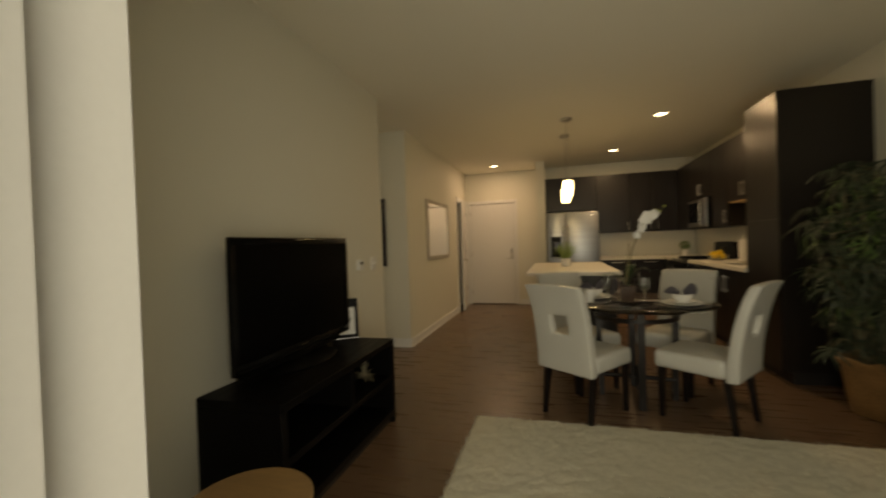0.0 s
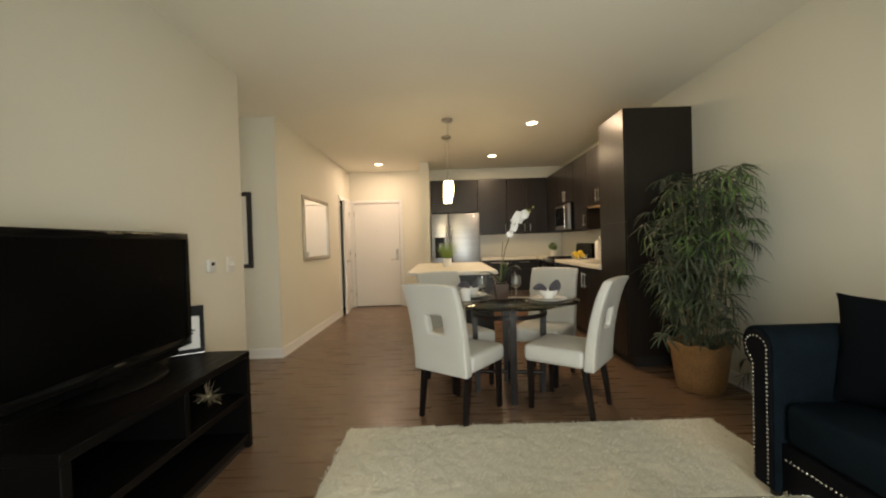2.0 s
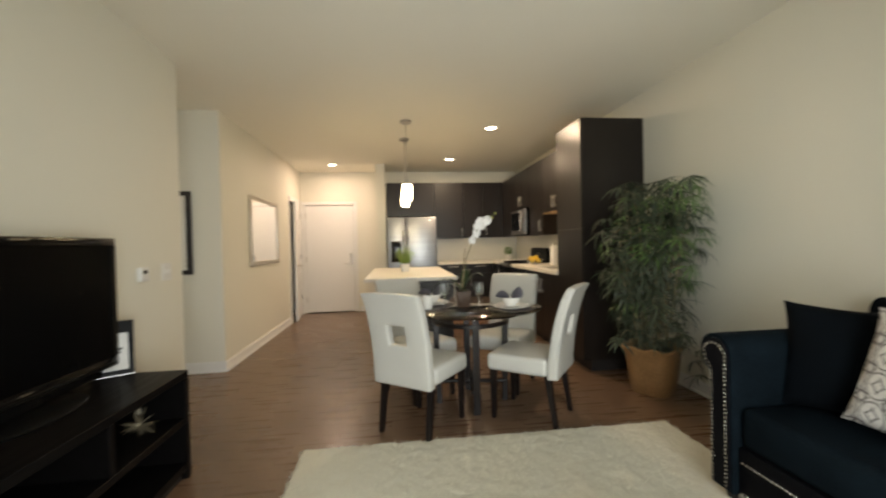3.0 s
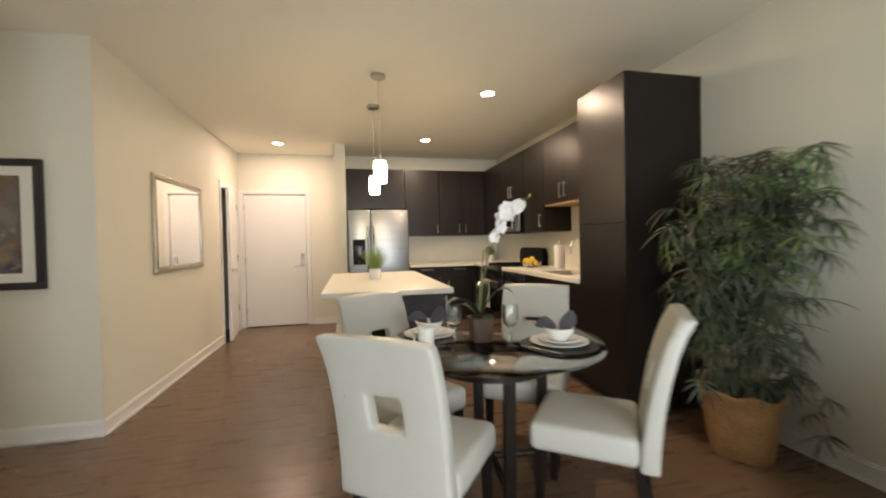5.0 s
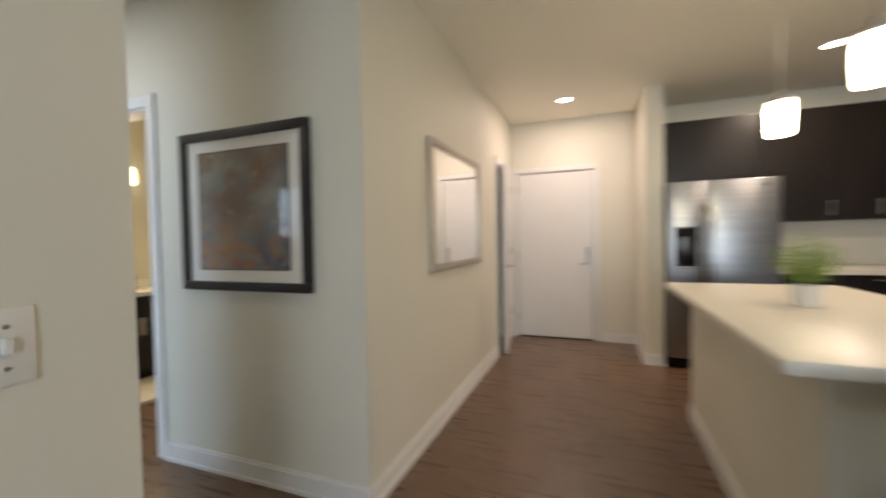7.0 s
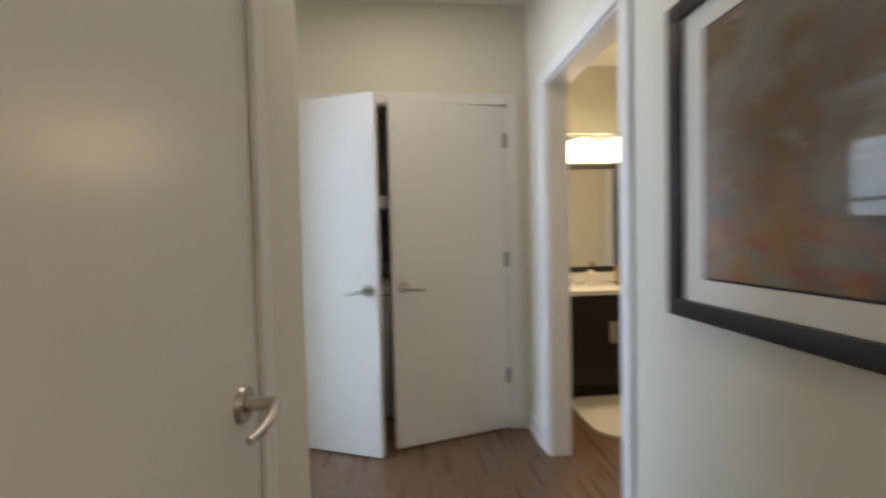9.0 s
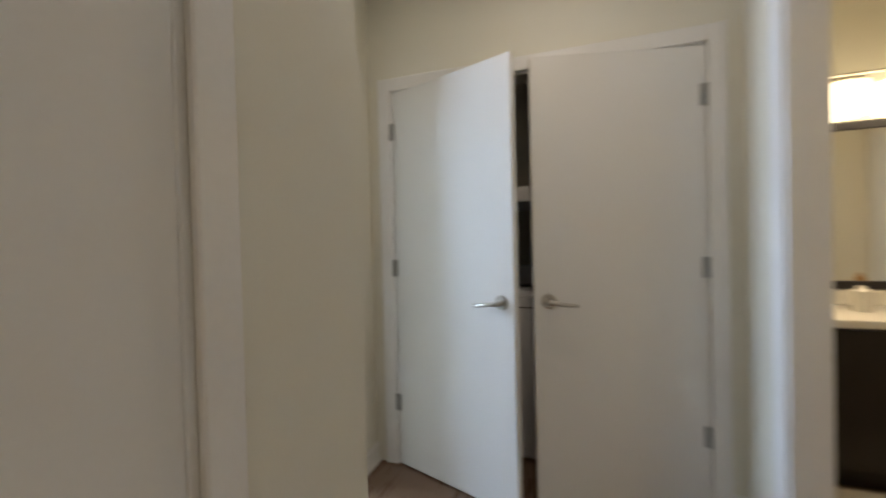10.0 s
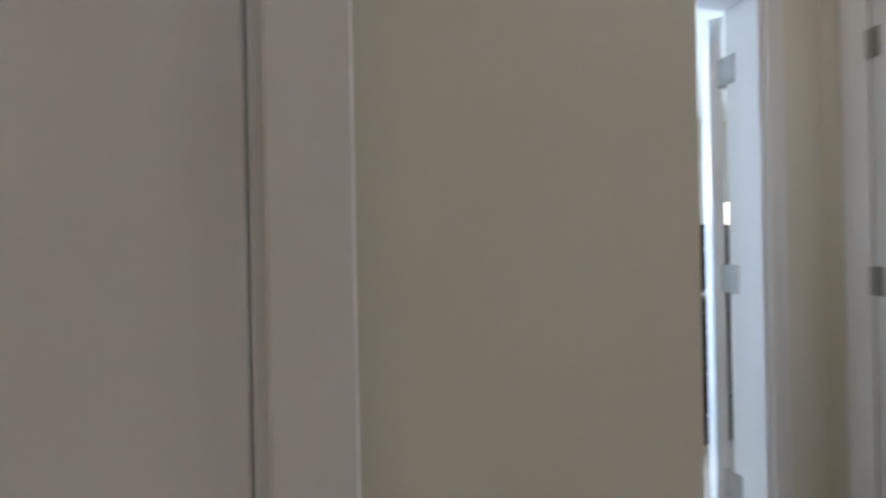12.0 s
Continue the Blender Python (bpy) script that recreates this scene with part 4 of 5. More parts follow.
def place_setting(x, y, turn):
    g = "place settings"
    pm = single("placemat", lathe(bmesh.new(), [(0, 0.0), (0.178, 0.0), (0.180, 0.002), (0.178, 0.004), (0, 0.004)], 40), M_PLACEMAT, "round charcoal placemat on the glass table", "placemat", m=pose(x, y, TT), group=g)
    plate = [(0, 0.004), (0.07, 0.004), (0.085, 0.012), (1, 0.022)]
    for nm, r, z, lab in (("dinner_plate", 0.135, 0.004, "white ceramic dinner plate with a patterned rim"), ("salad_plate", 0.10, 0.016, "white ceramic salad plate on the dinner plate")):
        single(nm, lathe(bmesh.new(), [(0, 0.0), (r * 0.6, 0.0), (r * 0.72, 0.004), (r, 0.015), (r, 0.018), (r * 0.70, 0.009), (r * 0.58, 0.005), (0, 0.005)], 40), M_CERAMIC, lab, "plate", m=pose(x, y, TT + z), group=g)
    single("soup_bowl", lathe(bmesh.new(), [(0, 0.0), (0.035, 0.0), (0.040, 0.006), (0.062, 0.030), (0.074, 0.060), (0.071, 0.061), (0.058, 0.033), (0.036, 0.011), (0, 0.010)], 36), M_CERAMIC, "white ceramic bowl holding a folded napkin", "bowl", m=pose(x, y, TT + 0.022), group=g)
    bm = bmesh.new()
    for s in (-1, 1):
        rows = []
        for j in range(10):
            v = j / 9
            half = 0.040 * math.sin(math.pi * (0.14 + 0.84 * v)) ** 0.8
            row = []
            for u in range(7):
                w = u / 3 - 1
                if s < 0:
                    row.append(bm.verts.new((-0.010 - 0.105 * v, 0.020 * w * w + 0.012 * math.sin(5 * v), 0.060 + 0.020 * math.sin(v * 2.6) + w * half * 0.75)))
                else:
                    row.append(bm.verts.new((0.040 + 0.024 * v + w * half * 1.1, 0.018 * w * w - 0.010 * v, 0.030 + 0.108 * v)))
            rows.append(row)
        for a, b in zip(rows, rows[1:]):
            for u in range(6):
                bm.faces.new((a[u], a[u + 1], b[u + 1], b[u]))
    bmesh.ops.solidify(bm, geom=bm.faces[:], thickness=0.008)
    single("folded_napkin", bm, M_NAPKIN, "grey linen napkin folded in two wings", "napkin", m=pose(x, y, TT + 0.022, 0, 0, turn), group=g)
    for dx, nm in ((0.150, "fork"), (-0.155, "knife")):
        bm = bmesh.new()
        box(bm, dx - 0.005, dx + 0.005, -0.10, 0.04, 0.005, 0.008, 0.001, 1)
        box(bm, dx - 0.011, dx + 0.011, 0.04, 0.10, 0.005, 0.008, 0.001, 1)
        single(nm, bm, M_CHROME, "polished steel %s beside the plate" % nm, "cutlery", m=pose(x, y, TT, 0, 0, turn + 40), group=g)


place_setting(1.375, 3.735, -10)
place_setting(0.815, 4.08, -14)


def wine_glass(x, y):
    pr = [(0.0, 0.0), (0.034, 0.0), (0.034, 0.002), (0.006, 0.006), (0.0045, 0.012), (0.0045, 0.085), (0.012, 0.095), (0.032, 0.115), (0.038, 0.145), (0.033, 0.20), (0.0318, 0.20), (0.0365, 0.145), (0.031, 0.117), (0.011, 0.098), (0.0, 0.096)]
    single("wine_glass", lathe(bmesh.new(), pr, 28), M_GLASS, "clear stemmed wine glass on the table", "wine glass", m=pose(x, y, TT), group="wine glasses")


wine_glass(0.89, 3.835)
wine_glass(1.135, 3.745)
mug = thing("coffee_mug", pose(0.760, 3.87, TT), "white ceramic coffee mug", "mug")
part("cup", lathe(bmesh.new(), [(0, 0), (0.034, 0), (0.037, 0.005), (0.041, 0.095), (0.038, 0.096), (0.034, 0.01), (0, 0.008)], 30), M_CERAMIC, mug)
part("handle", tube(bmesh.new(), [(-0.037, -0.005, 0.078), (-0.058, -0.02, 0.075), (-0.064, -0.024, 0.05), (-0.054, -0.018, 0.028), (-0.035, -0.005, 0.022)], 0.0055), M_CERAMIC, mug)

orc = thing("orchid_plant", pose(1.045, 3.915, TT), "white orchid in a square brown wooden pot", "plant")
bm = bmesh.new()
box(bm, -0.055, 0.055, -0.055, 0.055, 0, 0.12, 0.004, 1)
for v in bm.verts:
    k = 0.82 + 0.18 * v.co.z / 0.12
    v.co.x, v.co.y = v.co.x * k, v.co.y * k
part("pot", bm, M_FELT, orc, "brown wooden pot")
part("moss", ball(bmesh.new(), (0, 0, 0.115), 0.052, (1, 1, 0.35)), M_SOIL, orc)


def blade(bm, pts, width, fold=0.15):
    """A leaf along points, with a folded midrib."""
    pts = [Vector(p) for p in pts]
    rows = []
    for i, p in enumerate(pts):
        d = (pts[min(i + 1, len(pts) - 1)] - pts[max(i - 1, 0)]).normalized()
        side = d.cross(Vector((0, 0, 1)))
        side = side.normalized() if side.length > 1e-4 else Vector((1, 0, 0))
        upv = side.cross(d)
        w = width(i / (len(pts) - 1))
        rows.append((bm.verts.new(p + side * w + upv * w * fold), bm.verts.new(p), bm.verts.new(p - side * w + upv * w * fold)))
    for a, b in zip(rows, rows[1:]):
        bm.faces.new((a[0], a[1], b[1], b[0]))
        bm.faces.new((a[1], a[2], b[2], b[1]))


for a, ln, up in ((200, 0.20, 0.10), (330, 0.17, 0.14), (60, 0.16, 0.16), (120, 0.15, 0.05), (265, 0.19, 0.02)):
    bm = bmesh.new()
    c, s = math.cos(radians(a)), math.sin(radians(a))
    blade(bm, [(c * ln * u / 8, s * ln * u / 8, 0.12 + up * math.sin(u / 8 * 2.2) ) for u in range(9)], lambda u: 0.034 * math.sin(math.pi * min(0.08 + u * 0.9, 1)) + 0.001, 0.25)
    bmesh.ops.solidify(bm, geom=bm.faces[:], thickness=0.003)
    part("leaf", bm, M_LEAF3, orc)
stem = [(0.0, 0, 0.12), (0.012, 0, 0.26), (0.042, 0.0, 0.40), (0.082, 0, 0.505), (0.118, 0, 0.585), (0.158, 0, 0.655), (0.212, -0.01, 0.70), (0.27, -0.01, 0.712)]
part("stem", tube(bmesh.new(), stem, lambda u: 0.004 - 0.002 * u, 8), M_STEM, orc)
part("stake", cyl(bmesh.new(), (-0.01, 0.008, 0.11), (0.025, 0.008, 0.45), 0.003, segs=8), M_CANE, orc)
rnd = random.Random(11)
bm = bmesh.new()
for k in range(5):
    a = radians(90 + 72 * k)
    w = 0.030 if k in (1, 4) else 0.021
    tip = Vector((math.cos(a), 0, math.sin(a)))
    rows = []
    for i in range(5):
        u = i / 4
        half = w * math.sin(math.pi * (0.12 + 0.80 * u))
        side = Vector((-tip.z, 0, tip.x))
        c = tip * 0.044 * u + Vector((0, -0.010 * u * u, 0))
        rows.append((bm.verts.new(c + side * half), bm.verts.new(c + Vector((0, -0.005, 0))), bm.verts.new(c - side * half)))
    for p, q in zip(rows, rows[1:]):
        bm.faces.new((p[0], p[1], q[1], q[0])), bm.faces.new((p[1], p[2], q[2], q[1]))
ball(bm, (0, -0.012, -0.004), 0.009)
petal = mesh_of("flower", bm, M_PETAL, True)
for k in range(12):
    u = 0.43 + 0.42 * k / 11
    f = u * (len(stem) - 1)
    i = int(f)
    p = Vector(stem[i]).lerp(Vector(stem[i + 1]), f - i)
    fl_ = new("flower", petal)
    fl_.parent = orc
    fl_.matrix_local = pose(p.x + rnd.uniform(-0.018, 0.018), p.y + rnd.uniform(-0.03, 0.02), p.z + rnd.uniform(-0.035, 0.01), rnd.uniform(-25, 25), rnd.uniform(-25, 25), rnd.uniform(-75, 50)) @ Matrix.Scale(rnd.uniform(0.62, 0.85), 4)
for k in range(4):
    p = Vector(stem[5]).lerp(Vector(stem[7]), 0.25 + k * 0.25)
    part("bud", ball(bmesh.new(), (p.x, p.y - 0.004, p.z + (0.012 if k % 2 else -0.01)), 0.012 - 0.0015 * k, (1, 1, 1.3)), M_BUD, orc)

# herb on the island
hb = thing("potted_herb", pose(0.635, 5.78, 0.915), "feathery green herb in a white pot", "plant")
part("pot", lathe(bmesh.new(), [(0, 0), (0.046, 0), (0.052, 0.01), (0.058, 0.095), (0.053, 0.096), (0.05, 0.08), (0, 0.08)], 28), M_CERAMIC, hb)
rnd = random.Random(21)
bm = bmesh.new()
for k in range(240):
    a, sp = rnd.uniform(0, 6.283), rnd.uniform(0.02, 0.145)
    h = rnd.uniform(0.12, 0.26) * (1 - sp * 2.2)
    tipv = Vector((math.cos(a) * sp, math.sin(a) * sp, 0.08 + h))
    root = Vector((math.cos(a) * 0.02, math.sin(a) * 0.02, 0.08))
    for j in range(9):
        u = 0.25 + 0.75 * j / 8
        c = root.lerp(tipv, u)
        d = Vector((rnd.gauss(0, 1), rnd.gauss(0, 1), rnd.gauss(0.5, 0.7))).normalized() * rnd.uniform(0.012, 0.024)
        w = d.cross(Vector((rnd.gauss(0, 1), rnd.gauss(0, 1), rnd.gauss(0, 1)))).normalized() * 0.0028
        bm.faces.new([bm.verts.new(q) for q in (c, c + d * 0.5 + w, c + d, c + d * 0.5 - w)])
part("foliage", bm, M_HERB, hb, smooth=False)

# ---- living room ----
# television stand
st = thing("television_stand", pose(0, 0, 0), "black wood television stand with open shelves", "television stand")
sx0, sx1, sy0, sy1, sz = -1.075, -0.62, 1.96, 3.175, 0.585
part("top", B(sx0, sx1, sy0, sy1, sz - 0.04, sz, 0.003, 1), M_STAND, st)
part("bottom", B(sx0, sx1 - 0.004, sy0 + 0.04, sy1 - 0.04, 0.05, 0.09), M_STAND, st, smooth=False)
part("plinth", B(sx0 + 0.03, sx1 - 0.03, sy0 + 0.04, sy1 - 0.04, 0.0, 0.05), M_ESPX, st, smooth=False)
for y in (sy0, sy1 - 0.04):
    part("side_panel", B(sx0, sx1, y, y + 0.04, 0.0, sz - 0.04, 0.002, 1), M_STAND, st)
part("back_panel", B(sx0, sx0 + 0.012, sy0 + 0.04, sy1 - 0.04, 0.09, sz - 0.04), M_ESPX, st, smooth=False)
part("divider", B(sx0 + 0.012, sx1 - 0.004, 2.565, 2.60, 0.335, sz - 0.04, 0.002, 1), M_STAND, st)
part("shelf", B(sx0 + 0.012, sx1 - 0.004, sy0 + 0.04, sy1 - 0.04, 0.30, 0.335, 0.002, 1), M_STAND, st)
tv = thing("television", pose(-0.945, 2.585, sz), "large black flat-screen television, switched off", "television")
bm = box(B(-0.02, 0.0, -0.535, 0.535, 0.065, 0.728, 0.006, 3), -0.055, -0.02, -0.34, 0.34, 0.12, 0.60, 0.008, 2)
part("cabinet", bm, M_BLACKM, tv)
part("bezel", box(box(box(B(0.0, 0.010, -0.535, 0.535, 0.690, 0.728, 0.004, 2), 0.0, 0.010, -0.535, 0.535, 0.065, 0.115, 0.004, 2), 0.0, 0.010, -0.535, -0.505, 0.115, 0.690), 0.0, 0.010, 0.505, 0.535, 0.115, 0.690), M_BEZEL, tv, "glossy black bezel")
part("screen", B(-0.002, 0.003, -0.505, 0.505, 0.115, 0.690), M_SCREEN, tv, "dark glass screen", smooth=False)
part("speaker_strip", B(0.010, 0.014, -0.51, 0.51, 0.074, 0.088, 0.002, 1), M_BLACKM, tv)
part("maker_mark", B(0.010, 0.012, -0.03, 0.03, 0.096, 0.104), M_CHROME, tv, smooth=False)
# added chrome bar that stands in for a downlight's glint on the bezel
part("top_bezel_glint", B(0.010, 0.012, -0.045, 0.045, 0.712, 0.720), M_CHROME, tv, smooth=False)
part("rear_housing", B(-0.058, -0.021, -0.46, 0.46, 0.026, 0.118, 0.006, 2), M_BLACKM, tv)
part("neck", B(-0.06, -0.01, -0.10, 0.10, 0.02, 0.09, 0.006, 2), M_BLACKM, tv)
bm = lathe(bmesh.new(), [(0, 0), (0.26, 0), (0.262, 0.006), (0.24, 0.016), (0.0, 0.022)], 44)
bmesh.ops.scale(bm, vec=(0.55, 1.05, 1), verts=bm.verts)
part("pedestal", bm, M_BLACKM, tv, "black oval pedestal")
pf = thing("photo_frame", pose(-0.958, 3.110, sz + 0.001, 0, 0, 32), "black photo frame with printed card on the television stand", "picture frame")
fb = pose(0, 0, 0, -15, 0, 0)


def leaning(bm):
    bmesh.ops.transform(bm, matrix=fb, verts=bm.verts)
    return bm


part("frame", leaning(box(box(box(B(-0.09, -0.065, -0.008, 0.008, 0, 0.29), 0.065, 0.09, -0.008, 0.008, 0, 0.29), -0.065, 0.065, -0.008, 0.008, 0, 0.03), -0.065, 0.065, -0.008, 0.008, 0.225, 0.29)), M_BLACKM, pf, smooth=False)
part("card", leaning(B(-0.065, 0.065, -0.002, 0.006, 0.03, 0.225)), M_PAPER, pf, "white printed card", smooth=False)
for k, w in enumerate((0.05, 0.042)):
    part("print_bar", leaning(B(-0.01, -0.01 + w, -0.004, -0.0025, 0.135 - k * 0.018, 0.145 - k * 0.018)), M_BLACKM, pf, smooth=False)
part("base_strip", leaning(B(-0.09, 0.09, -0.012, -0.008, 0.0, 0.005)), M_STEELD, pf, "thin chrome strip", smooth=False)
bm = bmesh.new()
rnd = random.Random(5)
for k in range(46):
    v = Vector((rnd.gauss(0, 1), rnd.gauss(0, 1), rnd.gauss(0, 1))).normalized()
    cyl(bm, (0, 0, 0), v * rnd.uniform(0.055, 0.086), 0.0036, 0.001, 6)
ball(bm, (0, 0, 0), 0.018)
single("starburst_ornament", bm, surface("champagne_metal", (0.26, 0.23, 0.16), 0.42, metal=0.8, vary=0.2), "champagne metal starburst ornament on the shelf", "ornament", m=pose(-0.71, 2.885, 0.335 + 0.078))
# side table
sd = thing("round_side_table", pose(-0.45, 1.57, 0), "small side table with round oak top", "side table")
part("tabletop", lathe(bmesh.new(), [(0, 0.42), (0.195, 0.42), (0.2, 0.425), (0.2, 0.445), (0.195, 0.45), (0, 0.45)], 48), M_WOODTOP, sd)
for k in range(3):
    a = radians(30 + 120 * k)
    part("leg", cyl(bmesh.new(), (0.17 * math.cos(a), 0.17 * math.sin(a), 0), (0.10 * math.cos(a), 0.10 * math.sin(a), 0.42), 0.010, 0.016, 12), M_DARKWOOD, sd)
# coffee table
ct = thing("glass_coffee_table", pose(0, 0, 0), "chrome-framed glass coffee table on the rug", "coffee table")
x0, x1, y0, y1, zt = 0.79, 1.64, 1.325, 1.88, 0.448
part("glass_top", B(x0 + 0.004, x1 - 0.004, y0 + 0.004, y1 - 0.004, zt - 0.008, zt + 0.002, 0.002, 1), M_GLASST, ct, "clear glass top")
bm = bmesh.new()
for a in ((x0, x1, y0, y0 + 0.03), (x0, x1, y1 - 0.03, y1), (x0, x0 + 0.03, y0 + 0.03, y1 - 0.03), (x1 - 0.03, x1, y0 + 0.03, y1 - 0.03)):
    box(bm, *a, zt - 0.04, zt - 0.010, 0.002, 1)
box(bm, 1.20, 1.23, y0 + 0.03, y1 - 0.03, zt - 0.03, zt - 0.010)
part("top_rail", bm, M_CHROME, ct, "polished chrome rail")
for x in (x0, x1 - 0.03):
    for y in (y0, y1 - 0.03):
        part("leg", B(x, x + 0.03, y, y + 0.03, 0.03, zt - 0.04, 0.002, 1), M_CHROME, ct)
part("lower_shelf", B(x0 + 0.03, x1 - 0.03, y0 + 0.03, y1 - 0.03, 0.15, 0.158), M_GLASST, ct)

# sofa
sofa = thing("sofa", pose(0, 0, 0), "navy velvet sofa with rolled nailhead-trimmed arms", "sofa")
FX, BX = 2.02, 2.90
part("base", B(FX + 0.03, BX, 1.15, 2.47, 0.075, 0.292, 0.01, 2), M_PLEATHER, sofa, "black base rail")
for a, b in ((1.165, 1.80), (1.805, 2.455)):
    bm = B(FX + 0.03, BX - 0.16, a, b, 0.294, 0.477, 0.035, 4)
    part("seat_cushion", bm, M_VELVET, sofa)


def roll_profile(w, h, r):
    """Outline of a rolled arm, (u, z): u = 0 inside, outwards positive."""
    pts = [(0, 0), (0, h - r)]
    pts += [(r - r * math.cos(math.pi * k / 12), h - r + r * math.sin(math.pi * k / 12)) for k in range(1, 13)]
    pts += [(2 * r - 0.012, h - 1.55 * r), (2 * r - 0.05, h - 1.9 * r), (w, h - 2.4 * r), (w, 0)]
    return pts


def extrude_profile(pts, to3, d0, d1):
    bm = bmesh.new()
    a = [bm.verts.new(to3(u, z, d0)) for u, z in pts]
    b = [bm.verts.new(to3(u, z, d1)) for u, z in pts]
    bm.faces.new(a), bm.faces.new(b[::-1])
    for k in range(len(pts)):
        q = (k + 1) % len(pts)
        bm.faces.new((a[k], a[q], b[q], b[k]))
    return bm


arm_pts = roll_profile(0.115, 0.715, 0.088)
nail = mesh_of("nailhead", ball(bmesh.new(), (0, 0, 0), 0.0055, (0.6, 1, 1), 8, 5), M_CHROME, True)
for yin, sgn in ((2.465, 1), (1.155, -1)):
    arm = part("arm", extrude_profile(arm_pts, lambda u, z, d: (d, yin + sgn * u, 0.075 + z), FX, BX), M_VELVET, sofa)
    inset = [(0.010 + u * 0.84, 0.02 + z * 0.945) for u, z in arm_pts]
    part("arm_front", extrude_profile(inset, lambda u, z, d: (d, yin + sgn * u, 0.075 + z), FX - 0.012, FX), M_PLEATHER, arm, "black arm front panel")
    trail = [(0.020, 0.03 + k * 0.0185) for k in range(32)]
    trail += [(0.080 - 0.060 * math.cos(math.pi * k / 9), 0.622 + 0.050 * math.sin(math.pi * k / 9)) for k in range(10)]
    trail += [(0.136, 0.603), (0.128, 0.585), (0.116, 0.571), (0.104, 0.557)] + [(0.098, 0.538 - k * 0.0185) for k in range(28)]
    for u, z in trail:
        nl = new("nailhead", nail)
        nl.parent = arm
        nl.location = (FX - 0.015, yin + sgn * u, 0.075 + z)
for z in (0.228, 0.090):
    for k in range(64):
        nl = new("nailhead", nail)
        nl.parent = sofa
        nl.location = (FX + 0.027, 1.18 + k * 0.02, z)
part("back", extrude_profile(roll_profile(0.14, 0.775, 0.075), lambda u, z, d: (BX - 0.19 + u, d, 0.17 + z), 1.155, 2.445), M_VELVETD, sofa)
for x in (FX + 0.05, BX - 0.06):
    for y in (1.10, 2.52):
        part("foot", cyl(bmesh.new(), (x, y, 0), (x, y, 0.078), 0.018, 0.028, 14), M_DARKWOOD, sofa)


def cushion(w, h, t, n=18, ear=0.0):
    bm = bmesh.new()
    sides = []
    for s in (1, -1):
        g = []
        for j in range(n + 1):
            row = []
            for i in range(n + 1):
                u, v = 2 * i / n - 1, 2 * j / n - 1
                puff = (max(0, 1 - u * u) * max(0, 1 - v * v)) ** 0.42
                pin = 1 - (0.06 + ear) * (1 - (u * v) ** 2) * (abs(u) ** 6 + abs(v) ** 6) / 2
                wob = 0.006 * math.sin(5 * u + 3 * v) * puff
                row.append(bm.verts.new((u * w / 2 * pin, s * (t / 2 * puff + 0.004) + wob, v * h / 2 * pin)))
            g.append(row)
        for a, b in zip(g, g[1:]):
            for i in range(n):
                bm.faces.new((a[i], a[i + 1], b[i + 1], b[i]) if s > 0 else (a[i], b[i], b[i + 1], a[i + 1]))
        sides.append(g)
    f, r = sides
    for i in range(n):
        for (a, b, c, d) in ((f[0][i], f[0][i + 1], r[0][i + 1], r[0][i]), (f[n][i], f[n][i + 1], r[n][i + 1], r[n][i]), (f[i][0], f[i + 1][0], r[i + 1][0], r[i][0]), (f[i][n], f[i + 1][n], r[i + 1][n], r[i][n])):
            bm.faces.new((a, b, c, d))
    return bm


def lattice_cloth():
    """White cloth printed with dark rings and squares."""
    mat, tree, bsdf = nodes_of("ring_lattice_cloth")
    n = tree.nodes
    coord = n.new("ShaderNodeTexCoord")
    flat = n.new("ShaderNodeMapping")
    flat.inputs["Scale"].default_value = (11, 0.0, 9)
    link(tree, coord.outputs["Object"], flat.inputs[0])
    value = None
    for shift, metric, centre in ((0.0, "EUCLIDEAN", 0.56), (0.5, "EUCLIDEAN", 0.56), (0.0, "CHEBYCHEV", 0.16), (0.5, "EUCLIDEAN", 0.44)):
        moved = n.new("ShaderNodeVectorMath")
        moved.inputs[1].default_value = (shift, 0, shift)
        link(tree, flat.outputs[0], moved.inputs[0])
        d = n.new("ShaderNodeTexVoronoi")
        d.distance = metric
        d.inputs["Scale"].default_value, d.inputs["Randomness"].default_value = 1, 0
        link(tree, moved.outputs[0], d.inputs["Vector"])
        off = n.new("ShaderNodeMath")
        off.operation = "COMPARE"
        off.inputs[1].default_value, off.inputs[2].default_value = centre, 0.028
        link(tree, d.outputs["Distance"], off.inputs[0])
        if value is None:
            value = off.outputs[0]
        else:
            m = n.new("ShaderNodeMath")
            m.operation = "MAXIMUM"
            link(tree, value, m.inputs[0]), link(tree, off.outputs[0], m.inputs[1])
            value = m.outputs[0]
    mix = n.new("ShaderNodeMix")
    mix.data_type = "RGBA"
    mix.inputs[6].default_value, mix.inputs[7].default_value = (0.60, 0.58, 0.54, 1), (0.14, 0.125, 0.12, 1)
    link(tree, value, mix.inputs[0])
    link(tree, mix.outputs[2], bsdf.inputs["Base Color"])
    bsdf.inputs["Roughness"].default_value = 0.9
    return mat


single("navy_pillow", cushion(0.54, 0.48, 0.18, ear=0.15), M_VELVETD, "dark navy velvet throw pillow on the sofa", "pillow", m=pose(2.45, 2.275, 0.70, -13, 0, -62))
single("patterned_pillow", cushion(0.48, 0.46, 0.16, ear=0.12), lattice_cloth(), "white throw pillow with dark ring lattice", "pillow", m=pose(2.35, 1.95, 0.705, -14, 8, -84))

# rug
rug = thing("shag_rug", pose(1.12, 2.20, 0), "cream shag rug on the wood floor", "rug")
RW, RL = 2.36, 2.22
bm = bmesh.new()
nx, ny = 150, 140
rows = []
for j in range(ny + 1):
    row = []
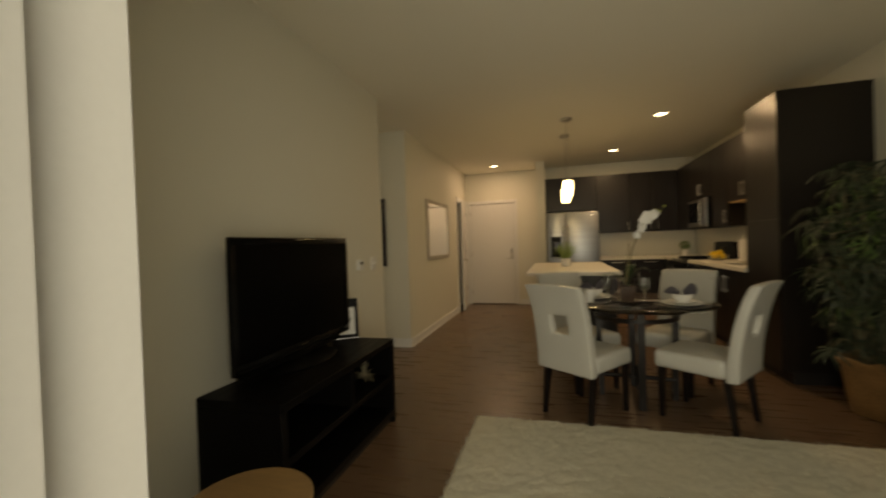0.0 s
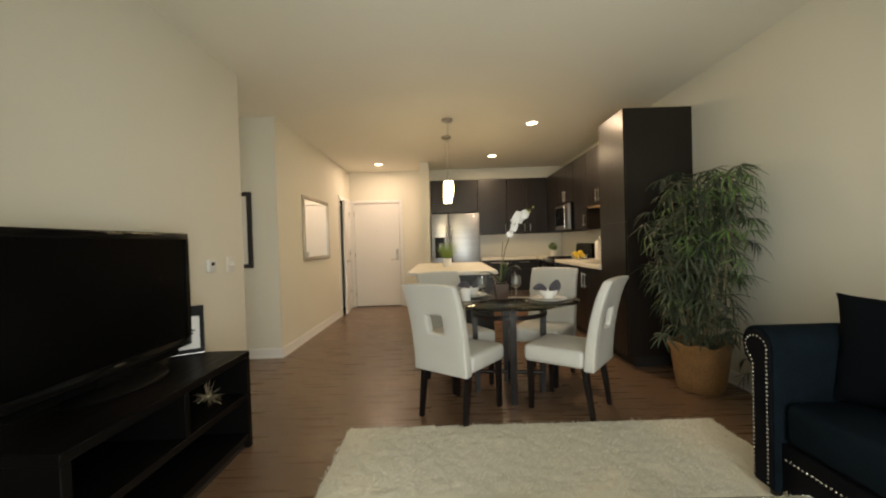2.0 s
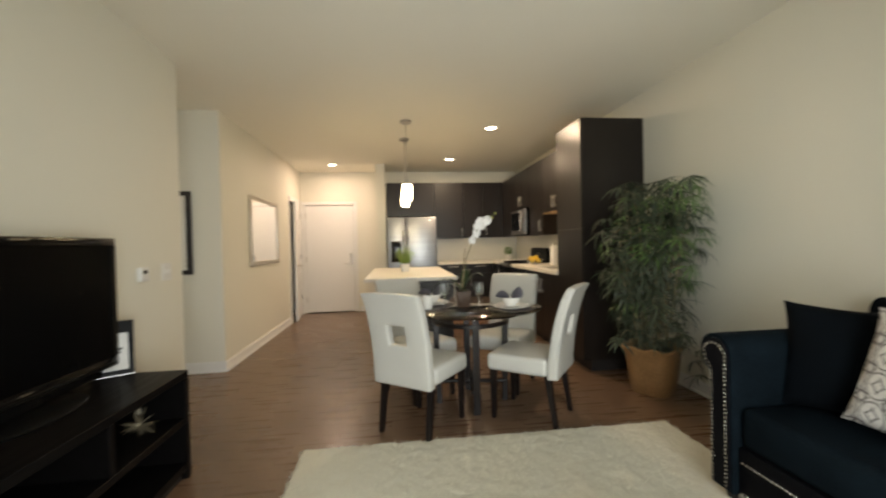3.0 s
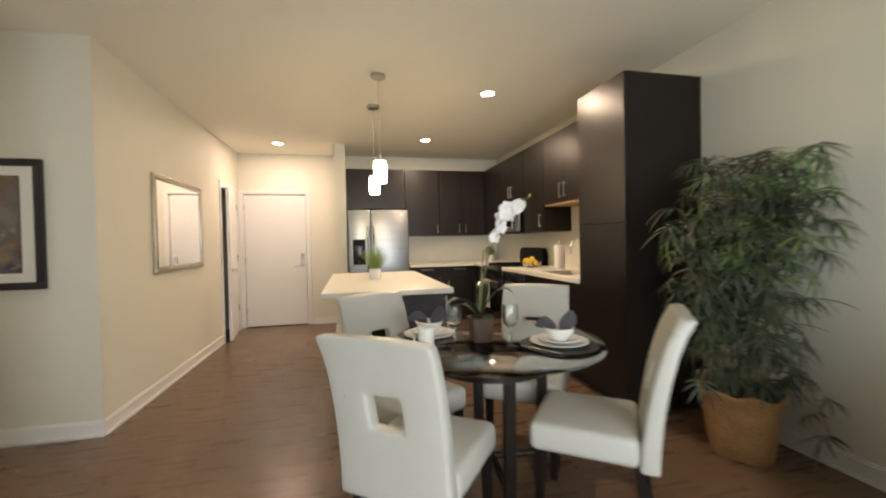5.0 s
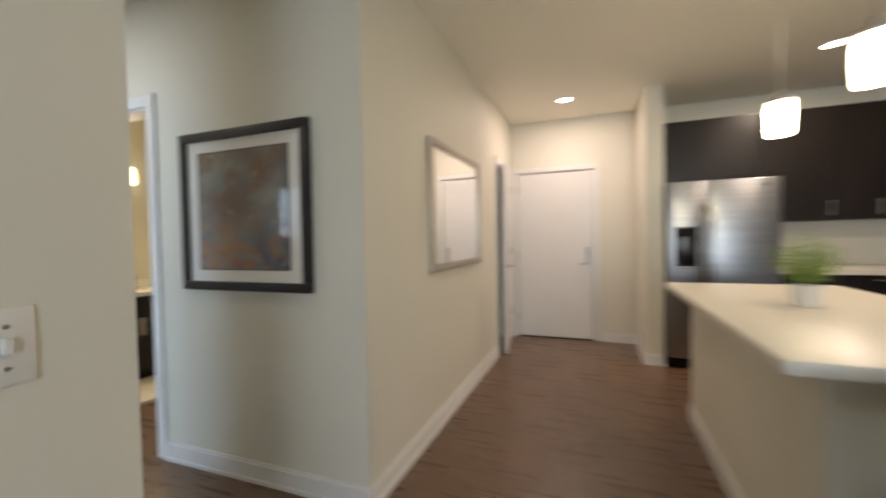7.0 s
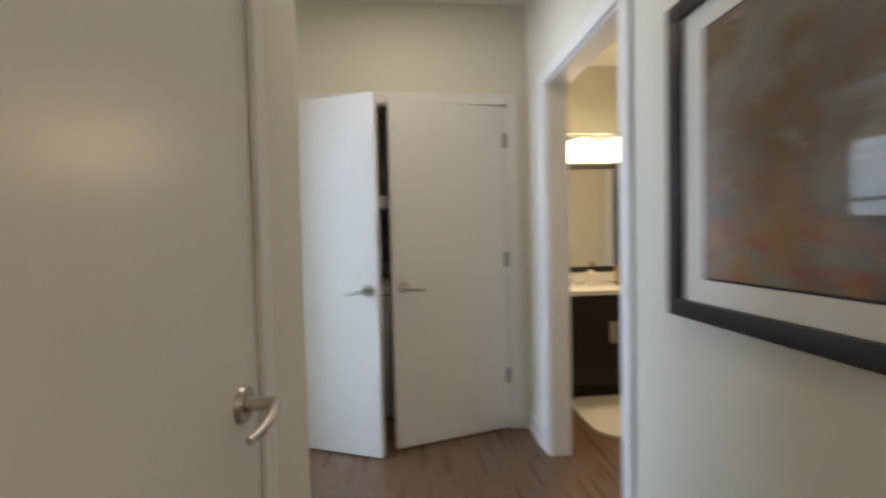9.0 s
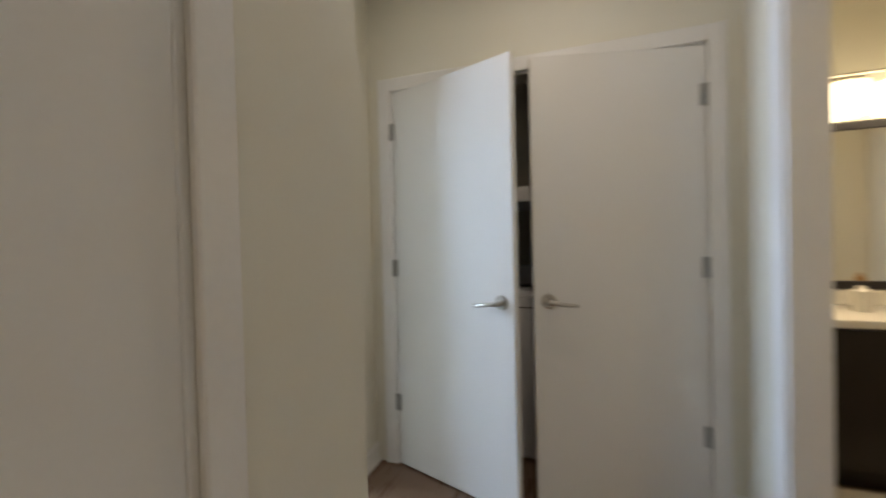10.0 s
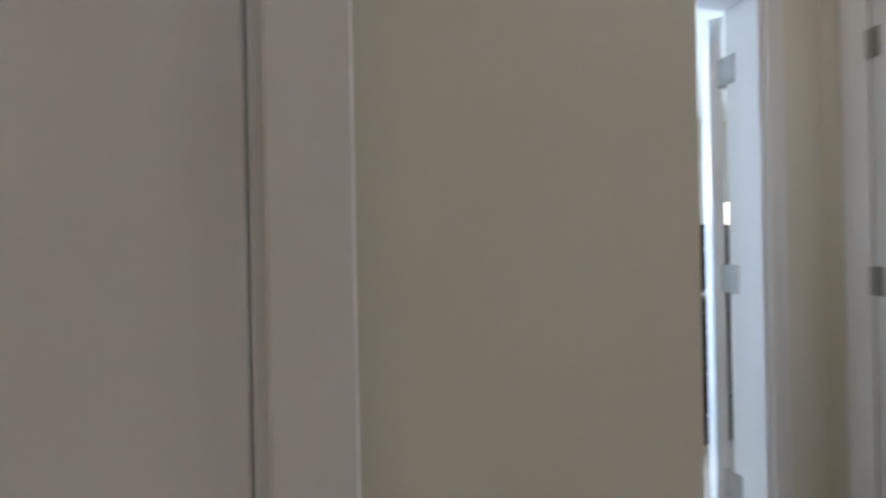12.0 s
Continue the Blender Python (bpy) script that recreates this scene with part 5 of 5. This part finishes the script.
    for i in range(nx + 1):
        u, v = i / nx * 2 - 1, j / ny * 2 - 1
        x, y = u * RW / 2, v * RL / 2
        edge = min(1 - abs(u), 1 - abs(v))
        h = 0.026 + 0.006 * noise.noise((x * 14, y * 14, 0)) + 0.008 * noise.noise((x * 45, y * 45, 2))
        jx = 0.010 * noise.noise((x * 30, y * 30, 5))
        row.append(bm.verts.new((x + jx, y + 0.010 * noise.noise((x * 30, y * 30, 9)), h if edge > 0.004 else 0.003)))
    rows.append(row)
for a, b in zip(rows, rows[1:]):
    for i in range(nx):
        bm.faces.new((a[i], a[i + 1], b[i + 1], b[i]))
tagged(part("shag_base", bm, M_RUG, rug), kind="stuff")
rnd = random.Random(3)
vs, fs = [], []
for k in range(30000):
    x, y = rnd.uniform(-RW / 2, RW / 2), rnd.uniform(-RL / 2, RL / 2)
    a, ln = rnd.uniform(0, 6.283), rnd.uniform(0.006, 0.018)
    dx, dy = math.cos(a) * 0.0035, math.sin(a) * 0.0035
    lx, ly = rnd.gauss(0, 0.010), rnd.gauss(0, 0.010)
    i0 = len(vs)
    vs += [(x - dx, y - dy, 0.014), (x + dx, y + dy, 0.014), (x + lx, y + ly, 0.020 + ln)]
    fs.append((i0, i0 + 1, i0 + 2))
me = bpy.data.meshes.new("tufts")
me.from_pydata(vs, [], fs)
me.materials.append(M_RUG)
tf = new("tuft_layer", me)
tf.parent = rug
tagged(tf, kind="stuff")

# potted palm
palm = thing("potted_bamboo_palm", pose(2.595, 3.865, 0), "tall bamboo palm in a tan clay pot", "plant")
bm = bmesh.new()
prof = [(0.0, 0.0), (0.150, 0.0), (0.160, 0.012), (0.178, 0.12), (0.195, 0.26), (0.205, 0.33), (0.222, 0.355), (0.224, 0.372), (0.212, 0.380), (0.196, 0.360), (0.19, 0.33), (0.0, 0.33)]
segs = 40
rings = []
for r, z in prof:
    ring = []
    for k in range(segs):
        a = 2 * math.pi * k / segs
        sq = 1 + 0.07 * math.cos(4 * a + 0.6)
        wavy = (0.012 * math.sin(8 * a) if r > 0.2 else 0)
        ring.append(bm.verts.new((r * sq * math.cos(a), r * sq * math.sin(a), z + wavy)))
    rings.append(ring)
for a, b in zip(rings, rings[1:]):
    for k in range(segs):
        bm.faces.new((a[k], a[(k + 1) % segs], b[(k + 1) % segs], b[k]))
part("pot", bm, M_POT, palm, "tan clay pot with wavy rim")
part("soil", lathe(bmesh.new(), [(0, 0.338), (0.17, 0.335), (0.188, 0.325)], 24), M_SOIL, palm)
rnd = random.Random(8)
ACROSS, DEEP = Vector((0.83, -0.55, 0)), Vector((0.55, 0.83, 0))


def frond_mesh(count):
    """A fan of thin drooping leaflets on a short stalk."""
    bm = bmesh.new()
    tube(bm, [(0, 0, 0), (0.03, 0, 0.022), (0.07, 0, 0.036)], 0.002, 5)
    for i in range(count):
        u0 = i / (count - 1)
        a = radians(-88 + 176 * u0 + rnd.uniform(-9, 9))
        ln = rnd.uniform(0.11, 0.20) * (1 - 0.3 * abs(u0 - 0.5))
        droop = rnd.uniform(0.05, 0.15)
        root = 0.07 - 0.03 * abs(2 * u0 - 1)
        blade(bm, [(root + math.cos(a) * ln * k / 6, math.sin(a) * ln * k / 6, 0.036 + 0.03 * k / 6 - droop * (k / 6) ** 2) for k in range(7)],
              lambda u: 0.0076 * math.sin(math.pi * (0.06 + 0.94 * u)) + 0.0005, 0.35)
    return bm


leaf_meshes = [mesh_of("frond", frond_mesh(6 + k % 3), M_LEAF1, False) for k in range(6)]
# lit copies of the fronds: the light is put into a brighter leaf colour
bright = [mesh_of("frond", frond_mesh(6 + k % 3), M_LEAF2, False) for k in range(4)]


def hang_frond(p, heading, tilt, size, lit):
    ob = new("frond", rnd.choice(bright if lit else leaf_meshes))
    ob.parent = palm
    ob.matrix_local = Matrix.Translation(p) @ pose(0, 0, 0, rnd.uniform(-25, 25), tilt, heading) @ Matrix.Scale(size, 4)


def free_of_walls(p, heading, reach=0.19):
    x, y = 2.58 + p.x + math.cos(radians(heading)) * reach, 3.87 + p.y + math.sin(radians(heading)) * reach
    return x < 2.905 and y < 4.415


# canes: (offset across, offset deep, height, first whorl)
for across, deep, height, low in ((-0.26, 0.00, 1.36, 0.40), (-0.18, 0.06, 1.54, 0.45), (-0.11, -0.08, 1.66, 0.40), (-0.02, 0.06, 1.70, 0.22), (0.06, -0.10, 1.60, 0.30), (0.12, -0.02, 1.70, 0.42),
                                  (0.22, -0.10, 1.68, 0.60), (0.26, -0.14, 1.50, 0.62), (-0.20, -0.06, 0.98, 0.35), (0.10, -0.12, 0.90, 0.30)):
    base = (ACROSS * across + DEEP * deep) * 0.38 + Vector((0, 0, 0.33))
    top = ACROSS * across + DEEP * deep + Vector((0, 0, height - 0.06))
    pts = []
    for k in range(8):
        u = k / 7
        p = base.lerp(top, u)
        bend = (ACROSS * across + DEEP * deep) * 0.28 * (u * u - u)
        pts.append(p + bend + Vector((0.010 * math.sin(k * 1.1 + across * 40), 0.010 * math.cos(k * 1.3 + deep * 40), 0)))
    bm = bmesh.new()
    tube(bm, pts, lambda u: 0.0095 - 0.004 * u, 8)
    for k in range(1, 8):
        ball(bm, pts[k], 0.0112 - 0.0006 * k, (1, 1, 0.45), 8, 5)
    whorls = 4 if height < 1.1 else 8 if low < 0.41 else 6
    for w in range(whorls):
        u = low + (1 - low) * w / (whorls - 1)
        f = min(u * 7, 6.999)
        p = pts[int(f)].lerp(pts[int(f) + 1], f - int(f))
        turn = rnd.uniform(0, 360)
        for k in range(4 if w < whorls - 1 else 5):
            heading = turn + k * 95 + rnd.uniform(-25, 25)
            for _ in range(6):
                if free_of_walls(p, heading, 0.27):
                    break
                heading = rnd.uniform(150, 320)
            out = rnd.uniform(0.03, 0.11)
            tip = p + Vector((math.cos(radians(heading)) * out, math.sin(radians(heading)) * out, out * rnd.uniform(0.1, 0.7)))
            tube(bm, [p, p.lerp(tip, 0.5) + Vector((0, 0, 0.008)), tip], 0.0028, 5)
            # the lit leaf colour gets likelier towards the top of the cane
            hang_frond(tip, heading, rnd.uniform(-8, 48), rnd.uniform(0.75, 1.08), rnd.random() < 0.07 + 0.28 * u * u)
    part("cane", bm, M_CANE, palm)
# arching shoots: one over the pot towards the sofa, one low on the cabinet side, one small in the middle
for start, lean, height, drop, fronds in ((0.08, 0.25, 0.24, 0.34, 8), (0.04, 0.16, 0.34, 0.16, 7), (-0.07, -0.16, 0.20, 0.06, 6), (-0.04, -0.20, 0.42, 0.12, 6), (0.0, 0.05, 0.12, 0.0, 5)):
    base = ACROSS * start - DEEP * 0.05 + Vector((0, 0, 0.335))
    pts = []
    for k in range(9):
        u = k / 8
        p = base + ACROSS * lean * u - DEEP * 0.12 * u + Vector((0, 0, height * math.sin(u * 2.0) - drop * u ** 3))
        p.x = min(p.x, 0.235)
        pts.append(p)
    bm = bmesh.new()
    tube(bm, pts, lambda u: 0.0055 - 0.003 * u, 8)
    part("cane", bm, M_CANE, palm)
    for k in range(fronds):
        f = min(8 * (0.35 + 0.65 * k / (fronds - 1)), 7.999)
        p = pts[int(f)].lerp(pts[int(f) + 1], f - int(f))
        heading = rnd.uniform(0, 360)
        for _ in range(8):
            if free_of_walls(p, heading):
                break
            heading = rnd.uniform(150, 320)
        hang_frond(p, heading, rnd.uniform(10, 62), rnd.uniform(0.65, 0.9), False)

# ---- walls' things ----
mir = thing("hall_mirror", pose(X_HALL, 0, 0), "rectangular wall mirror in a beaded silver frame", "mirror")
y0, y1, z0, z1, fw = 5.865, 6.985, 1.03, 1.895, 0.052
bm = bmesh.new()
for a in ((y0, y1, z1 - fw, z1), (y0, y1, z0, z0 + fw), (y0, y0 + fw, z0 + fw, z1 - fw), (y1 - fw, y1, z0 + fw, z1 - fw)):
    box(bm, 0.001, 0.026, a[0], a[1], a[2], a[3], 0.005, 2)
part("frame", bm, M_SILVER, mir)
part("mirror_glass", B(0.001, 0.014, y0 + fw - 0.004, y1 - fw + 0.004, z0 + fw - 0.004, z1 - fw + 0.004), M_MIRROR, mir, "silvered glass", smooth=False)
bead = bmesh.new()
step = 0.019
for k in range(int((y1 - y0) / step)):
    for z in (z0 + 0.02, z1 - 0.02):
        box(bead, 0.024, 0.033, y0 + 0.008 + k * step, y0 + 0.019 + k * step, z - 0.014, z + 0.014)
for k in range(1, int((z1 - z0) / step) - 1):
    for y in (y0 + 0.02, y1 - 0.02):
        box(bead, 0.024, 0.033, y - 0.014, y + 0.014, z0 + 0.008 + k * step, z0 + 0.019 + k * step)
part("bead_trim", bead, M_SILVER, mir, "ribbed silver beading", smooth=False)

pic = thing("framed_print", pose(0, Y_PIC, 0), "abstract brown print in black frame with white mat", "picture")
x0, x1, z0, z1, fw = -2.355, -1.499, 0.998, 1.832, 0.046
bm = bmesh.new()
for a in ((x0, x1, z1 - fw, z1), (x0, x1, z0, z0 + fw), (x0, x0 + fw, z0 + fw, z1 - fw), (x1 - fw, x1, z0 + fw, z1 - fw)):
    box(bm, a[0], a[1], -0.034, -0.001, a[2], a[3], 0.003, 2)
part("frame", bm, M_FRAME, pic)
part("mat_board", B(x0 + fw - 0.003, x1 - fw + 0.003, -0.016, -0.002, z0 + fw - 0.003, z1 - fw + 0.003), M_MATG, pic, "white mat board", smooth=False)
part("inner_line", B(-2.236, -1.624, -0.0175, -0.0155, 1.104, 1.726), M_FRAME, pic, smooth=False)
part("print", B(-2.23, -1.63, -0.019, -0.017, 1.11, 1.72), M_ART, pic, "abstract brown and orange print", smooth=False)

th = thing("thermostat", pose(X_TV, 3.575, 1.095), "white wall thermostat with small display", "thermostat")
part("housing", B(0.0, 0.026, -0.045, 0.045, -0.045, 0.045, 0.008, 3), M_WHITEPL, th)
part("display", B(0.026, 0.028, -0.022, 0.016, 0.004, 0.026), M_BLACKM, th, smooth=False)
sp = thing("light_switch", pose(X_TV, 3.850, 1.095), "white light switch plate with toggle", "light switch")
part("plate", B(0.0, 0.006, -0.058, 0.058, -0.06, 0.06, 0.003, 2), M_WHITEPL, sp)
for y in (-0.023, 0.023):
    tg = part("toggle", B(0.005, 0.016, y - 0.006, y + 0.006, -0.010, 0.014, 0.002, 1), M_WHITEPL, sp)
    for z in (-0.032, 0.032):
        part("screw", cyl(bmesh.new(), (0.005, y, z), (0.008, y, z), 0.0035, segs=10), M_NICKEL, sp)
op = thing("wall_outlet", pose(0.205, 8.20, 0.45), "white wall outlet plate", "outlet")
part("plate", B(-0.006, 0.0, -0.035, 0.035, -0.058, 0.058, 0.002, 2), M_WHITEPL, op)
part("socket", B(-0.008, -0.005, -0.016, 0.016, -0.04, 0.04, 0.001, 1), M_WHITEPL, op)

# ---- bathroom ----
van = thing("bathroom_vanity", pose(-4.10, 5.24, 0), "dark espresso bathroom vanity cabinet", "vanity")
part("body", B(-0.498, -0.02, 0.0, 1.42, 0.10, 0.772), M_ESP, van, smooth=False)
part("toe_kick", B(-0.498, -0.08, 0.0, 1.42, 0.0, 0.10), M_ESPX, van, smooth=False)
for a, b, py in ((0.16, 0.645, 0.600), (0.65, 1.135, 0.695)):
    d = part("cabinet_door", B(-0.02, 0.0, a, b, 0.12, 0.765, 0.002, 1), M_ESP, van, smooth=False)
    part("handle", B(0.012, 0.022, py - 0.022, py + 0.022, 0.42, 0.58, 0.003, 1), M_NICKEL, d, "wide satin nickel pull")
single("marble_countertop", B(-4.598, -4.085, 5.237, 6.68, 0.774, 0.812, 0.006, 2), M_CERAMIC, "white cultured marble vanity top", "worktop")
single("marble_upstand", B(-4.598, -4.578, 5.237, 6.68, 0.812, 0.895, 0.004, 1), M_CERAMIC, "white backsplash strip of the vanity", "backsplash")
bmir = thing("bathroom_mirror", pose(-4.60, 0, 0), "dark framed bathroom mirror above the vanity", "mirror")
bm = bmesh.new()
for a in ((5.30, 6.16, 1.775, 1.82), (5.30, 6.16, 0.90, 0.945), (5.30, 5.345, 0.945, 1.775), (6.115, 6.16, 0.945, 1.775)):
    box(bm, 0.001, 0.024, *a, 0.003, 1)
part("frame", bm, M_FRAME, bmir)
part("mirror_glass", B(0.001, 0.012, 5.342, 6.118, 0.942, 1.778), M_MIRROR, bmir, smooth=False)
bl = thing("vanity_light", pose(-4.60, 5.78, 1.95), "chrome vanity light with lit white glass", "wall lamp")
part("back_plate", B(0.001, 0.02, -0.16, 0.16, 0.06, 0.12, 0.004, 1), M_CHROME, bl)
part("bar", cyl(bmesh.new(), (0.06, -0.39, 0.115), (0.06, 0.39, 0.115), 0.009), M_CHROME, bl)
for k in range(3):
    y = -0.26 + 0.26 * k
    part("glass_shade", lathe(bmesh.new(), [(0.0, 0.055), (0.05, 0.053), (0.108, 0.035), (0.116, -0.11), (0.10, -0.125), (0.0, -0.125)], 24, (0.12, y, 0)), M_VANITY, bl, "glowing white glass shade")
area_lamp("vanity_bulbs", look((-4.32, 5.85, 1.93), (-3.0, 5.9, 1.0)), 0.7, 0.2, 16, (1.0, 0.74, 0.42))
for y, h, r, mt, lab in ((5.62, 0.09, 0.035, M_CERAMIC, "white ceramic cup on the vanity"), (5.80, 0.13, 0.04, M_CERAMIC, "white soap dispenser on the vanity"), (6.03, 0.16, 0.026, M_WOODTOP, "amber bottle on the vanity")):
    single("toiletry_bottle", lathe(bmesh.new(), [(0, 0), (r, 0), (r, h * 0.8), (r * 0.5, h * 0.9), (r * 0.4, h), (0, h)], 18), mt, lab, "bottle", m=pose(-4.36, y, 0.812))
mat_outline = []
for cx, cy, a0 in ((0.15, 0.30, 0), (-0.15, 0.30, 90), (-0.15, -0.30, 180), (0.15, -0.30, 270)):
    mat_outline += [(cx + 0.14 * math.cos(radians(a0 + 11.25 * k)), cy + 0.14 * math.sin(radians(a0 + 11.25 * k))) for k in range(9)]
bm = extrude_profile(mat_outline, lambda u, v, d: (u, v, d), 0.001, 0.022)
single("bath_mat", bm, M_TOWEL, "white rounded bath mat on the floor", "bath mat", m=pose(-3.82, 5.91, 0.0))

# ---- laundry closet ----
ws = thing("washing_machine", pose(-4.56, 3.86, 0), "white top-loading washing machine in the closet", "washing machine")
part("body", B(0, 0.60, 0, 0.66, 0.02, 0.90, 0.012, 2), M_WHITEAP, ws)
part("lid", B(0.12, 0.59, 0.03, 0.63, 0.90, 0.915, 0.005, 2), M_WHITEAP, ws)
part("front_seam", B(0.60, 0.602, 0.02, 0.64, 0.845, 0.850), M_BLACKM, ws, smooth=False)
part("console", B(0.0, 0.12, 0.0, 0.66, 0.90, 1.05, 0.01, 2), M_WHITEAP, ws)
single("laundry_shelf", B(-4.598, -3.93, 3.37, 5.10, 1.42, 1.50, 0.003, 1), M_TRIM, "white painted laundry shelf board", "shelf")


def wire_shelf(name, x0, x1, y0, y1, z, front, label, mat):
    """Wires along x or y with a lip of two rails at the front edge."""
    ob = thing(name, pose(0, 0, 0), label, "shelf", "wire closet shelves")
    bm = bmesh.new()
    n = int((x1 - x0) / 0.028)
    for k in range(n + 1):
        x = x0 + (x1 - x0) * k / n
        cyl(bm, (x, y0, z), (x, y1, z), 0.0018, segs=5)
        cyl(bm, (x, front, z), (x, front, z - 0.03), 0.0018, segs=5)
    part("wires", bm, mat, ob)
    for y, zz in ((y0, z), (y1, z), (front, z - 0.03)):
        part("rail", cyl(bmesh.new(), (x0, y, zz), (x1, y, zz), 0.003, segs=8), mat, ob)
    return ob


wire_shelf("wire_shelf", -2.325, -1.205, 3.42, 3.74, 1.50, 3.74, "white wire closet shelf", M_WHITEPL)
wire_shelf("wire_shelf", -2.325, -1.205, 3.42, 3.74, 0.93, 3.74, "white wire closet shelf", M_WHITEPL)

# ---- bedroom ----
ns = thing("nightstand", pose(-4.78, 2.20, 0), "dark wood nightstand beside the bedroom wall", "nightstand")
part("body", B(-0.25, 0.25, -0.22, 0.22, 0.12, 0.68, 0.006, 2), M_DARKWOOD, ns)
for z in (0.16, 0.42):
    d = part("drawer", B(0.25, 0.266, -0.20, 0.20, z, z + 0.235, 0.003, 1), M_DARKWOOD, ns)
    part("handle", cyl(bmesh.new(), (0.285, -0.05, z + 0.12), (0.285, 0.05, z + 0.12), 0.006, segs=10), M_NICKEL, d)
for x in (-0.22, 0.22):
    for y in (-0.19, 0.19):
        part("leg", cyl(bmesh.new(), (x, y, 0.004), (x, y, 0.12), 0.014, 0.02, 10), M_DARKWOOD, ns)
dr = thing("tall_dresser", pose(-4.51, 2.04, 0.004), "tall dark wood dresser in the bedroom", "dresser")
part("body", B(0.0, 0.44, 0.0, 0.42, 0.06, 1.29, 0.004, 1), M_DARKWOOD, dr)
part("top", B(-0.01, 0.45, -0.01, 0.44, 1.29, 1.316, 0.004, 1), M_DARKWOOD, dr)
part("plinth", B(0.02, 0.42, 0.02, 0.40, 0.0, 0.06), M_ESPX, dr, smooth=False)
for k in range(5):
    d = part("drawer", B(0.012, 0.428, 0.42, 0.438, 0.075 + k * 0.243, 0.31 + k * 0.243, 0.003, 1), M_DARKWOOD, dr)
    part("handle", cyl(bmesh.new(), (0.14, 0.455, 0.20 + k * 0.243), (0.30, 0.455, 0.20 + k * 0.243), 0.006, segs=10), M_NICKEL, d, "brushed nickel bar handle")
bl2 = thing("table_lamp", pose(-4.78, 2.20, 0.68), "white table lamp with lit cream shade", "table lamp")
part("base", lathe(bmesh.new(), [(0, 0), (0.075, 0), (0.075, 0.015), (0.03, 0.03), (0.06, 0.14), (0.07, 0.24), (0.04, 0.36), (0.012, 0.42), (0.012, 0.50), (0, 0.50)], 24), M_CERAMIC, bl2)
part("shade", lathe(bmesh.new(), [(0.15, 0.49), (0.125, 0.80), (0.122, 0.80), (0.147, 0.49), (0.15, 0.49)], 32), M_SHADE, bl2, "lit cream fabric shade")
for z in (0.345, 1.078, 1.815):
    bm = B(-3.514, -3.481, 3.190, 3.274, z - 0.05, z + 0.05, 0.002, 1)
    single("hinge_plate", bm, M_HINGE, "brushed nickel hinge on the bedroom jamb", "hinge", "structure")
win = thing("window_bedroom_small", pose(-5.55, 0.615, 0.8), "white framed bedroom window", "window", kind="structure")
bm = bmesh.new()
for a in ((-0.6, -0.54, 0, 1.5), (0.54, 0.6, 0, 1.5), (-0.54, 0.54, 0, 0.06), (-0.54, 0.54, 1.44, 1.5), (-0.54, 0.54, 0.73, 0.77)):
    box(bm, a[0], a[1], -0.03, 0.03, a[2], a[3], 0.004, 1)
part("window_frame", bm, M_TRIM, win)
pane = part("pane", B(-0.54, 0.54, -0.003, 0.003, 0.06, 1.44), M_GLASS, win, smooth=False)
pane.visible_shadow = False
win = thing("window_bedroom", pose(-3.40, 0.615, 0.8), "white framed bedroom window", "window", kind="structure")
bm = bmesh.new()
for a in ((-1.0, -0.94, 0, 1.5), (0.94, 1.0, 0, 1.5), (-0.94, 0.94, 0, 0.06), (-0.94, 0.94, 1.44, 1.5), (-0.025, 0.025, 0.06, 1.44)):
    box(bm, a[0], a[1], -0.03, 0.03, a[2], a[3], 0.004, 1)
part("window_frame", bm, M_TRIM, win)
pane = part("pane", B(-0.94, 0.94, -0.003, 0.003, 0.06, 1.44), M_GLASS, win, smooth=False)
pane.visible_shadow = False
# ---- floor planks ----
PW, PLN, GAP = 0.127, 1.22, 0.00005


def plank_mesh(length):
    bm = bmesh.new()
    lo, hi = [[bm.verts.new((x, y, z)) for x, y in ((0, 0), (length, 0), (length, PW - GAP), (0, PW - GAP))] for z in (-0.006, 0)]
    for k in range(4):
        bm.faces.new((lo[k], lo[(k + 1) % 4], hi[(k + 1) % 4], hi[k]))
    bm.faces.new(hi)
    return bm


rnd = random.Random(12)
full = mesh_of("plank", plank_mesh(PLN - GAP), M_PLANK, False)
rest = bmesh.new()
made = 0
row = 0
y = 0.74
while y < 8.57:
    x = -4.6 - rnd.uniform(0.0, PLN)
    while x < 2.92:
        a, b = max(x, -4.6), min(x + PLN, 2.92)
        open_floor = a < 2.2 and b > -3.9 and 2.3 < y < 8.3 and not (b < -1.3 and not 3.3 < y < 5.2) and b - a > PLN - 0.01
        if open_floor and made < 300:
            ob = new("plank", full)
            ob.location = (a, y, 0)
            ob.parent = floor
            made += 1
        elif b - a > 0.05:
            piece = plank_mesh(b - a - GAP)
            bmesh.ops.translate(piece, verts=piece.verts, vec=(a, y, 0))
            tmp = bpy.data.meshes.new("piece")
            piece.to_mesh(tmp)
            piece.free()
            rest.from_mesh(tmp)
            bpy.data.meshes.remove(tmp)
        x += PLN
    y += PW
    row += 1
M_PLANKJ = M_PLANK.copy()
jn = M_PLANKJ.node_tree
for nd in list(jn.nodes):
    if nd.type == "OBJECT_INFO":
        isl_node = jn.nodes.new("ShaderNodeNewGeometry")
        for lk in list(jn.links):
            if lk.from_node == nd:
                jn.links.new(isl_node.outputs["Random Per Island"], lk.to_socket)
        jn.nodes.remove(nd)
rp = part("plank_remainder", rest, M_PLANKJ, floor, smooth=False)
tagged(rp, kind="stuff")
